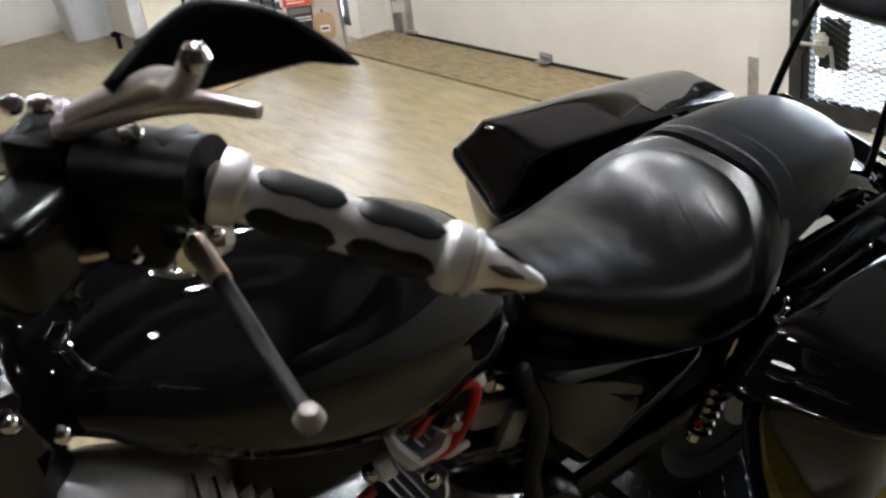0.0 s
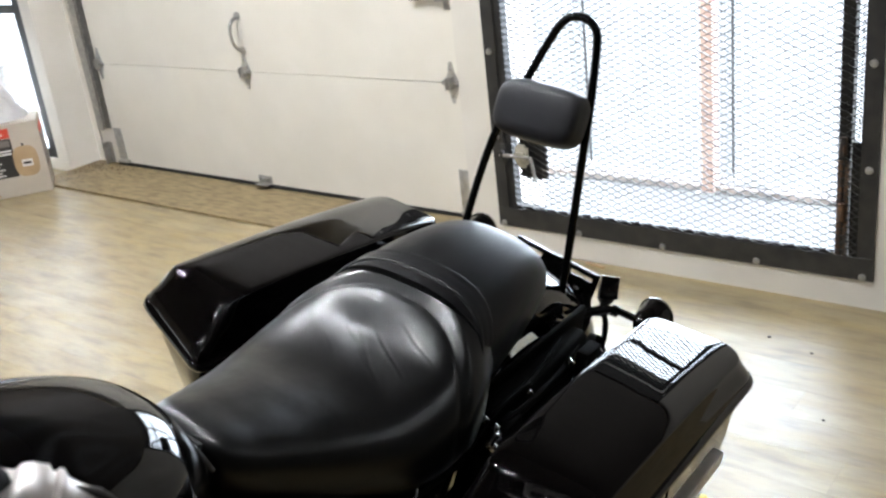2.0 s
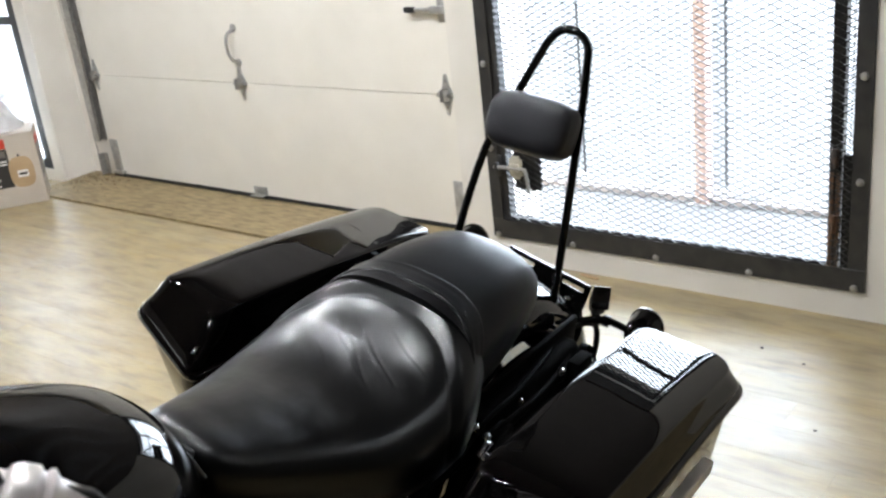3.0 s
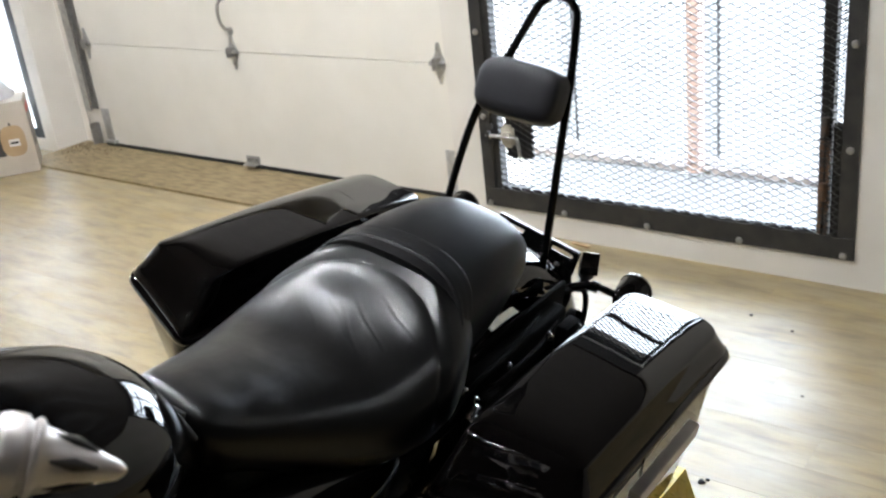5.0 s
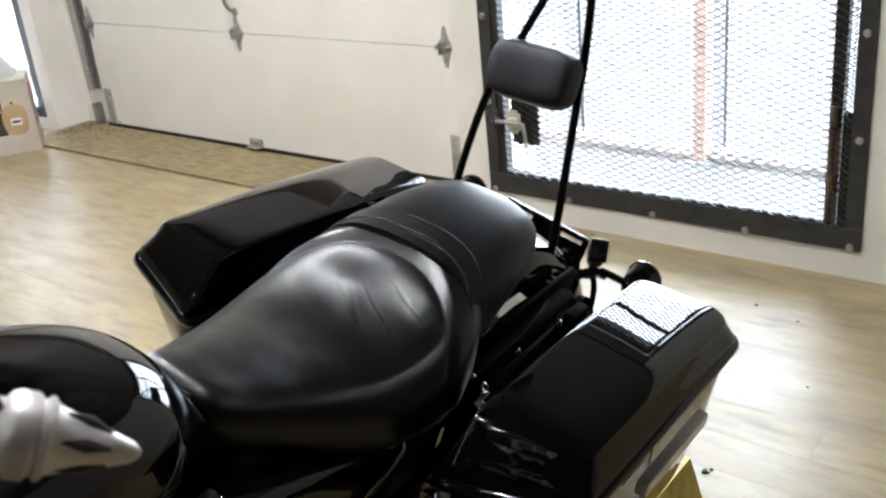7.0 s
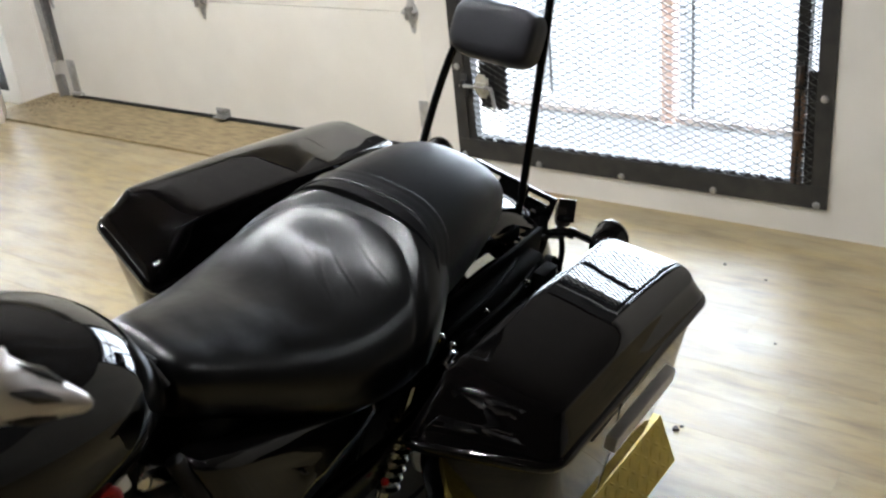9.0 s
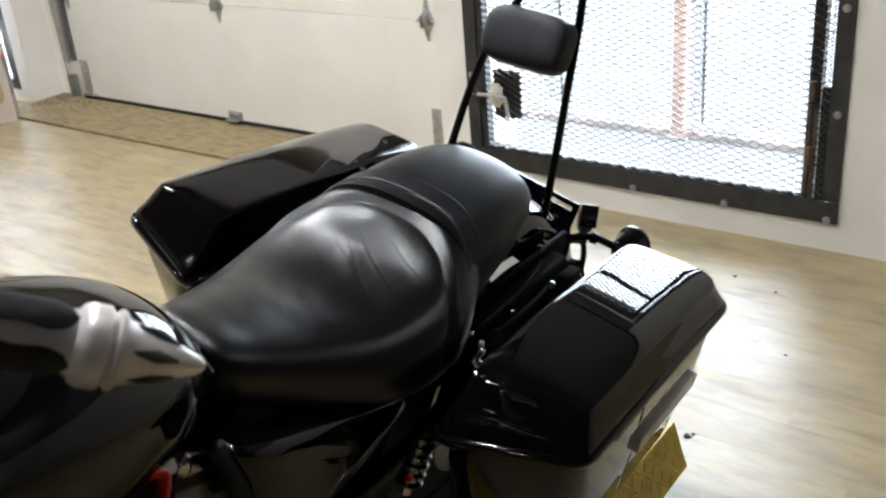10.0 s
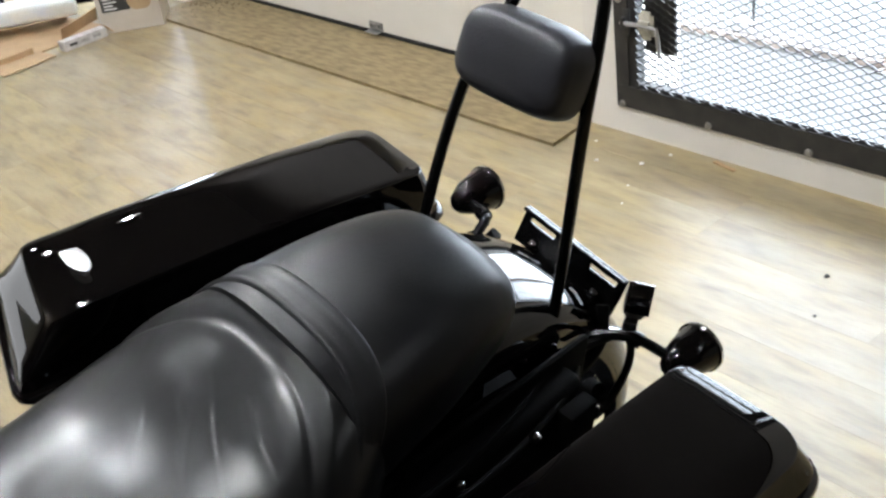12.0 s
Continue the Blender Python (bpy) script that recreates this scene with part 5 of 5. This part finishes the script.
def bike_lift():
    e = group_empty("bike_lift", pose(0, 0, 0), "black diamond-plate motorcycle lift with yellow edges", "lift")
    y0, y1, x0, x1 = 1.135, 1.80, -0.75, 2.03
    deck = part("deck", box(x0, x1, y0 + 0.031, y1 - 0.031, 0.15, LIFT_TOP - 0.003, 0.002), M_DARKPLATE, e, smooth=False)
    t = part("tread", lozenges(0.2, x1, y0 + 0.035, y1 - 0.035), M_DARKPLATE, deck, "raised tread lozenges", smooth=False)
    t.location.z = LIFT_TOP - 0.0035
    tagged(t, kind="stuff")
    for a, b, out in ((y0, y0 + 0.03, -1), (y1 - 0.03, y1, 1)):
        top_z, inner, outer = LIFT_TOP + 0.002, (b if out < 0 else a), (a if out < 0 else b)
        r = part("side_rail", ring_mesh([[(x, inner, top_z), (x, outer, top_z), (x, outer + out * 0.034, 0.06), (x, inner, 0.06)] for x in (x0, x1)]), M_YELLOW, e, "worn yellow edge rail", smooth=False)
        lean = math.atan2(top_z - 0.06, 0.034)
        slope = Matrix.Translation((0, outer + out * 0.0347, 0.0605)) @ Matrix.Rotation(lean if out < 0 else math.pi - lean, 4, "X")
        q = part("tread", moved(lozenges(0.9, x1, 0.004, 0.116, 0.028), slope if out < 0 else slope @ Matrix.Diagonal((1, 1, -1, 1))), M_YELLOW, r, smooth=False)
        tagged(q, kind="stuff")
        q = part("tread", moved(lozenges(0.9, x1, a, b, 0.028), Matrix.Translation((0, 0, LIFT_TOP + 0.0015))), M_YELLOW, r, smooth=False)
        tagged(q, kind="stuff")
    part("base", merged(box(x0 + 0.05, x1 - 0.08, 1.2, 1.25, 0.0, 0.15, 0.004), box(x0 + 0.05, x1 - 0.08, 1.68, 1.73, 0.0, 0.15, 0.004), box(0.2, 0.28, 1.25, 1.68, 0.0, 0.15, 0.004), box(1.5, 1.58, 1.25, 1.68, 0.0, 0.15, 0.004)), M_DARKPLATE, e, smooth=False)
    return e


M_DARKPLATE = mat("black_tread_plate", (0.008, 0.0085, 0.0095), 0.32, 0.4, color2=(0.016, 0.0165, 0.018), scale=16)
bike_lift()

# ---- boxes and clutter by the shop window ----
def printed_box():
    m = pose(2.875, 5.775, 0, 0, 0, -33.7)
    e = group_empty("cardboard_box", m, "white printed carton with a tan tank picture, standing on the floor", "box")
    w, d, h = 0.33, 0.27, 0.415
    part("carton", box(0, w, 0.0, d, 0.001, h, 0.004), M_CARDPRINT, e, smooth=False)
    y = -0.0015

    def ink(name, x0, x1, z0, z1, material, k=0.0):
        return part(name, box(x0, x1, y - k, -0.0002 - k, z0, z1), material, e, smooth=False)

    ink("print_panel", 0.025, 0.175, 0.115, 0.335, M_BLACKPRINT)
    ink("print_band", 0.012, 0.175, 0.338, 0.392, M_REDPRINT)
    for k, (a, b, z) in enumerate(((0.035, 0.09, 0.375), (0.035, 0.14, 0.355))):
        ink("text_bar", a, b, z, z + 0.008, M_PLASTICWHITE, 0.0016)
    ink("text_bar", 0.035, 0.165, 0.29, 0.325, mat("grey_print", (0.16, 0.15, 0.14), 0.6), 0.0016)
    ink("print_spot", 0.035, 0.055, 0.235, 0.275, M_REDPRINT, 0.0016)
    for z, a, b in ((0.262, 0.065, 0.165), (0.245, 0.065, 0.165), (0.215, 0.04, 0.075), (0.195, 0.04, 0.10), (0.178, 0.04, 0.085), (0.16, 0.04, 0.11), (0.143, 0.04, 0.09), (0.126, 0.04, 0.105)):
        ink("text_bar", a, b, z, z + 0.008, M_PLASTICWHITE, 0.0016)
    pic = [(0.23 + 0.066 * c, 0.195 + 0.088 * s) for c, s in (sup(2 * math.pi * j / 40, 3.0) for j in range(40))]
    part("tank_picture", ring_mesh([[(x, yy, z) for x, z in pic] for yy in (-0.0034, -0.0017)]), mat("tan_print", (0.48, 0.34, 0.19), 0.55, color2=(0.38, 0.26, 0.14), scale=6), e, "printed picture of a tan tank", smooth=False)
    ink("picture_label", 0.205, 0.262, 0.165, 0.205, M_PLASTICWHITE, 0.0036)
    ink("text_bar", 0.212, 0.255, 0.178, 0.192, M_BLACKPRINT, 0.0055)
    ink("picture_knob", 0.224, 0.236, 0.284, 0.298, M_BLACKPRINT, 0.0017)
    side = part("print_panel", box(w + 0.0002, w + 0.0016, 0.03, 0.22, 0.13, 0.37), mat("dark_side_print", (0.12, 0.10, 0.1), 0.5, color2=(0.3, 0.27, 0.25), scale=30), e, smooth=False)
    part("print_band", box(w + 0.0018, w + 0.003, 0.03, 0.22, 0.33, 0.375), M_REDPRINT, e, smooth=False)
    return e


def plastic_bag():
    rng = random.Random(5)
    e = group_empty("plastic_bag", pose(3.06, 5.86, 0.417, 0, 0, -33.7), "crumpled clear plastic bag with items on the carton", "bag")
    rings = []
    for i in range(15):
        t = i / 14
        r = 0.145 * (1 - 0.72 * t ** 1.2) + 0.02
        ring = []
        for j in range(40):
            a = 2 * math.pi * j / 40
            k = 1 + 0.10 * noise.noise((math.cos(a) * 2.2, math.sin(a) * 2.2, t * 4)) + 0.08 * math.sin(9 * a + 6 * t) * t + 0.05 * noise.noise((math.cos(a) * 7, math.sin(a) * 7, t * 11))
            ring.append((1.05 * r * k * math.cos(a), 0.85 * r * k * math.sin(a), 0.0 + 0.20 * t + 0.012 * noise.noise((a * 3, t * 5, 2))))
        rings.append(ring)
    part("film", ring_mesh(rings), M_BAG, e, "clear crinkled film", angle=25)
    for s in (-1, 1):
        part("handle_loop", tube([(s * 0.025, 0, 0.18), (s * 0.06, 0.01, 0.27), (s * 0.045, 0.015, 0.345), (s * 0.015, 0.01, 0.29), (s * 0.012, 0.0, 0.19)], 0.010, 8, 5), M_BAG, e)
    part("content", moved(loft([(-0.05, 0.02, -0.02, 0.02, 2.4, 0), (-0.02, 0.04, -0.035, 0.035, 2.6, 0), (0.05, 0.035, -0.03, 0.03, 2.4, 0)], 8, 18), Matrix.Translation((0.02, -0.02, 0.08))), mat("pale_pink_card", (0.7, 0.5, 0.46), 0.6), e, "pale pink packet")
    part("content", moved(lathe([(0.03, 0), (0.032, 0.08), (0.018, 0.1), (0.014, 0.13), (0, 0.13)], 18), Matrix.Translation((-0.05, 0.02, 0.03))), M_PLASTICWHITE, e)
    return e


def bucket_stack():
    e = group_empty("bucket_stack", pose(3.235, 6.19, 0), "stack of white plastic buckets standing on the floor", "buckets")
    for k in range(6):
        z = k * 0.105
        prof = [(0.115, z), (0.125, z + 0.005), (0.14, z + 0.24), (0.149, z + 0.245), (0.149, z + 0.262), (0.142, z + 0.265), (0.142, z + 0.29), (0.148, z + 0.295), (0.148, z + 0.308), (0.138, z + 0.308), (0.12, z + 0.02), (0.0, z + 0.02)]
        part("bucket", lathe(prof, 40), M_PLASTICWHITE, e)
    part("bail", tube([(-0.15, 0, 0.78), (-0.12, -0.10, 0.70), (0, -0.16, 0.66), (0.12, -0.10, 0.70), (0.15, 0, 0.78)], 0.003, 6, 6), M_STEEL, e, "thin wire handle")
    return e


def white_cabinet():
    e = group_empty("white_cabinet", pose(2.78, 7.2, 0), "white sheet-metal cabinet on a black steel stand", "cabinet")
    part("body", box(-0.42, 0.42, -0.22, 0.25, 0.13, 0.98, 0.012, 3), M_PLASTICWHITE, e)
    for x in (-0.4, 0.4):
        for y in (-0.24, 0.22):
            part("leg", box(x - 0.015, x + 0.015, y - 0.015, y + 0.015, 0, 0.13, 0.002), M_SATIN, e, smooth=False)
    part("rail", box(-0.44, 0.44, -0.26, -0.225, 0.09, 0.125, 0.003), M_SATIN, e, smooth=False)
    part("rail", box(-0.44, 0.44, 0.2, 0.235, 0.09, 0.125, 0.003), M_SATIN, e, smooth=False)
    part("vent_slot", box(0.1, 0.2, -0.2615, -0.2605, 0.10, 0.112), M_PLASTICWHITE, e, "white label", smooth=False)
    return e


def work_stand():
    e = group_empty("work_stand", pose(2.98, 6.62, 0), "black steel stand holding a glossy black tank", "stand")
    for x in (-0.36, 0.2):
        part("leg", tube([(x, -0.12, 0.0), (x + 0.03, -0.05, 0.56)], 0.012, 8), M_SATIN, e)
        part("leg", tube([(x, 0.12, 0.0), (x + 0.03, 0.05, 0.56)], 0.012, 8), M_SATIN, e)
    part("crossbar", tube([(-0.36, -0.12, 0.03), (0.24, -0.12, 0.06)], 0.012, 8), M_SATIN, e)
    part("crossbar", tube([(0.0, -0.12, 0.04), (0.26, -0.3, 0.04)], 0.014, 8), M_SATIN, e)
    part("tank", moved(lathe([(0.0, -0.30), (0.05, -0.295), (0.085, -0.26), (0.09, -0.2), (0.09, 0.2), (0.085, 0.24), (0.05, 0.27), (0, 0.275)], 32), Matrix.Translation((-0.02, 0, 0.655)) @ Matrix.Rotation(math.pi / 2, 4, "Y")), M_PAINT, e, "glossy black cylinder")
    part("band", moved(lathe([(0.091, -0.012), (0.094, -0.01), (0.094, 0.01), (0.091, 0.012)], 32), Matrix.Translation((-0.12, 0, 0.655)) @ Matrix.Rotation(math.pi / 2, 4, "Y")), M_SATIN, e)
    part("top_housing", box(-0.26, 0.2, -0.07, 0.07, 0.75, 0.90, 0.03, 3), M_PLASTIC, e)
    return e


def cushion():
    e = tagged(finish("foam_block", moved(loft([(-0.26, 0.12, 0.0, 0.075, 4, 0), (-0.24, 0.15, 0.0, 0.095, 5, 0), (0.2, 0.15, 0.0, 0.1, 5, 0), (0.25, 0.13, 0.0, 0.085, 4, 0)], 20, 40), pose(2.70, 6.33, 0.055, -3, 2, -22)), mat("pale_foam", (0.74, 0.72, 0.62), 0.8, color2=(0.62, 0.64, 0.70), scale=5, bump=0.2, bump_scale=40)), "pale foam block lying on the cardboard tray", "foam block")
    return e


def cardboard_tray():
    e = group_empty("cardboard_tray", pose(2.34, 5.80, 0, 0, 0, 8), "flattened brown cardboard tray with low sides on the floor", "cardboard tray")
    part("bottom", box(-0.1, 0.62, 0.0, 0.75, 0.002, 0.008), M_CARD, e, smooth=False)
    part("side", box(-0.1, 0.16, -0.006, 0.0, 0.002, 0.045, 0.001), M_CARD, e, smooth=False)
    part("side", moved(box(0.0, 0.36, -0.003, 0.003, 0.0, 0.07, 0.001), pose(0.36, 0.05, 0.004, 12, 0, 28)), M_CARD, e, smooth=False)
    part("side", moved(box(-0.1, 0.62, -0.003, 0.003, 0.0, 0.07, 0.001), pose(0, 0.75, 0.004, -10, 0, 0)), M_CARD, e, smooth=False)
    part("flap", moved(box(0.0, 0.3, 0.0, 0.16, -0.002, 0.002), pose(-0.1, -0.17, 0.008, 2, 0, 2)), M_CARD, e, smooth=False)
    return e


def small_carton():
    m = pose(2.625, 5.70, 0.0, 0, 0, 7)
    e = group_empty("long_carton", m, "long white printed carton lying on the floor", "carton")
    part("sleeve", box(0, 0.255, 0, 0.06, 0.001, 0.052, 0.002), mat("white_grey_card", (0.66, 0.64, 0.62), 0.6, color2=(0.45, 0.43, 0.42), scale=24), e, smooth=False)
    for x in (0.03, 0.1, 0.17):
        part("text_bar", box(x, x + 0.045, -0.0015, -0.0002, 0.02, 0.034), M_BLACKPRINT if x == 0.03 else M_STEEL, e, smooth=False)
    part("end_flap", moved(box(0, 0.004, 0, 0.06, -0.05, 0.0), pose(0.258, 0, 0.052, 0, -40, 0)), M_CARD, e, smooth=False)
    return e


def cream_board():
    return tagged(finish("cream_board", moved(box(-0.2, 0.2, -0.015, 0.015, 0, 1.15, 0.004), pose(2.57, 6.72, 0.0, -4, 0, 0)), mat("cream_board_paint", (0.72, 0.68, 0.52), 0.5, color2=(0.66, 0.61, 0.46), scale=4), smooth=False), "cream board leaning against the cabinet", "board")


def storage_bin():
    e = group_empty("storage_bin", pose(2.42, 8.1, 0), "white translucent plastic storage bin on the floor", "storage bin")
    part("tub", ring_mesh([[(q.x * k, q.y * k, z) for q in round_poly([(-0.2, -0.15), (0.2, -0.15), (0.2, 0.15), (-0.2, 0.15)], 0.04, 4)] for k, z in ((0.86, 0.001), (0.9, 0.02), (1.0, 0.30), (1.05, 0.305), (1.05, 0.325))]), mat("milky_plastic", (0.75, 0.76, 0.76), 0.3, color2=(0.66, 0.68, 0.68), scale=5), e)
    part("lid", box(-0.215, 0.215, -0.165, 0.165, 0.325, 0.35, 0.008, 3), M_PLASTICWHITE, e)
    return e


printed_box()
plastic_bag()
bucket_stack()
white_cabinet()
work_stand()
cardboard_tray()
cushion()
small_carton()
cream_board()
storage_bin()


# ---- flakes of paint and grit on the floor ----
def flake(x, y, r, seed, material, label):
    rng = random.Random(seed)
    n = 7
    pts = [(r * rng.uniform(0.5, 1.0) * math.cos(2 * math.pi * k / n), r * rng.uniform(0.4, 1.0) * math.sin(2 * math.pi * k / n)) for k in range(n)]
    ob = finish("flake", ring_mesh([[(a, b, 0.0) for a, b in pts], [(a * 0.8, b * 0.8, r * 0.35) for a, b in pts]]), material, smooth=False)
    ob.location = (x, y, 0.0006)
    return tagged(ob, label, "flake", "flakes on the floor")


grit = mat("dark_grit", (0.05, 0.045, 0.04), 0.9)
for k, (x, y, r) in enumerate(((3.26, 2.42, 0.012), (3.20, 2.56, 0.010), (3.12, 2.36, 0.006), (3.31, 2.66, 0.007), (3.02, 2.30, 0.006), (3.36, 2.38, 0.008))):
    flake(x, y, r, k, M_PLASTICWHITE, "small white flake of paint on the floor")
for k, (x, y, r) in enumerate(((2.215, 1.18, 0.012), (2.23, 1.17, 0.008), (3.02, 1.62, 0.010), (2.85, 1.55, 0.007), (2.7, 1.1, 0.006), (3.05, 1.25, 0.007), (3.1, 1.4, 0.008))):
    flake(x, y, r, 20 + k, grit, "small dark scrap of grit on the floor")
rng = random.Random(11)
crumb_v, crumb_f = [], []
for k in range(160):
    x, y = 3.58 - abs(rng.gauss(0, 0.13)), DOOR_Y1 - 0.03 - abs(rng.gauss(0, 0.22))
    r, a = rng.uniform(0.003, 0.011), rng.uniform(0, 3)
    base = len(crumb_v)
    for c in range(5):
        q = a + c * 2 * math.pi / 5
        crumb_v.append((x + r * rng.uniform(0.6, 1) * math.cos(q), y + r * rng.uniform(0.6, 1) * math.sin(q), 0.0133))
    crumb_v.append((x, y, 0.0133 + 0.4 * r))
    crumb_f += [(base + c, base + (c + 1) % 5, base + 5) for c in range(5)]
crumbs = bpy.data.meshes.new("dirt")
crumbs.from_pydata(crumb_v, [], crumb_f)
crumbs.materials.append(M_DIRT)
tagged(new("dirt", crumbs), "dark crumbs of dirt in the corner by the door", "dirt", kind="stuff")
splinter = tagged(finish("wood_splinter", moved(box(-0.045, 0.045, -0.007, 0.007, 0, 0.006, 0.002), pose(3.385, 2.19, 0.0005, 0, 0, 78)), M_CARD, smooth=False), "pale wood splinter by the sill", "splinter")


# ---- floor planks, laid along the garage door wall ----
def planks():
    rng = random.Random(3)
    width, length, gap = 0.148, 1.22, 0.0003
    cache = {}

    def mesh_of(n):
        key = round(n, 3)
        if key not in cache:
            bm = box(-width / 2 + gap / 2, width / 2 - gap / 2, 0, n - gap, -0.006, 0.0)
            top = [e for e in bm.edges if all(v.co.z > -0.001 for v in e.verts)]
            bmesh.ops.bevel(bm, geom=top, offset=0.0003, segments=1, affect="EDGES")
            me = bpy.data.meshes.new("plank")
            bm.to_mesh(me)
            bm.free()
            me.materials.append(M_PLANK)
            cache[key] = me
        return cache[key]

    rest_v, rest_f = [], []
    x = WALL_X - width / 2
    while x > ROOM_X0:
        y = ROOM_Y0 - rng.choice((0.0, 0.2, 0.41, 0.61, 0.81, 1.02))
        while y < ROOM_Y1:
            a, b = max(y, ROOM_Y0), min(y + length, ROOM_Y1)
            if b - a > 0.02:
                if x > 0.1 and b > 0.3:
                    ob = new("plank", mesh_of(b - a))
                    ob.parent = floor
                    ob.location = (x, a, 0.0)
                else:
                    k = len(rest_v)
                    rest_v += [(x - width / 2 + gap, a, 0), (x + width / 2 - gap, a, 0), (x + width / 2 - gap, b - gap, 0), (x - width / 2 + gap, b - gap, 0)]
                    rest_v += [(p[0], p[1], -0.006) for p in rest_v[k:k + 4]]
                    rest_f += [(k, k + 1, k + 2, k + 3), (k, k + 4, k + 5, k + 1), (k + 1, k + 5, k + 6, k + 2), (k + 2, k + 6, k + 7, k + 3), (k + 3, k + 7, k + 4, k)]
            y += length
        x -= width
    me = bpy.data.meshes.new("far_planks")
    me.from_pydata(rest_v, [], rest_f)
    me.materials.append(M_PLANK)
    ob = new("far_planks", me)
    ob.parent = floor
    tagged(ob, kind="stuff")


planks()
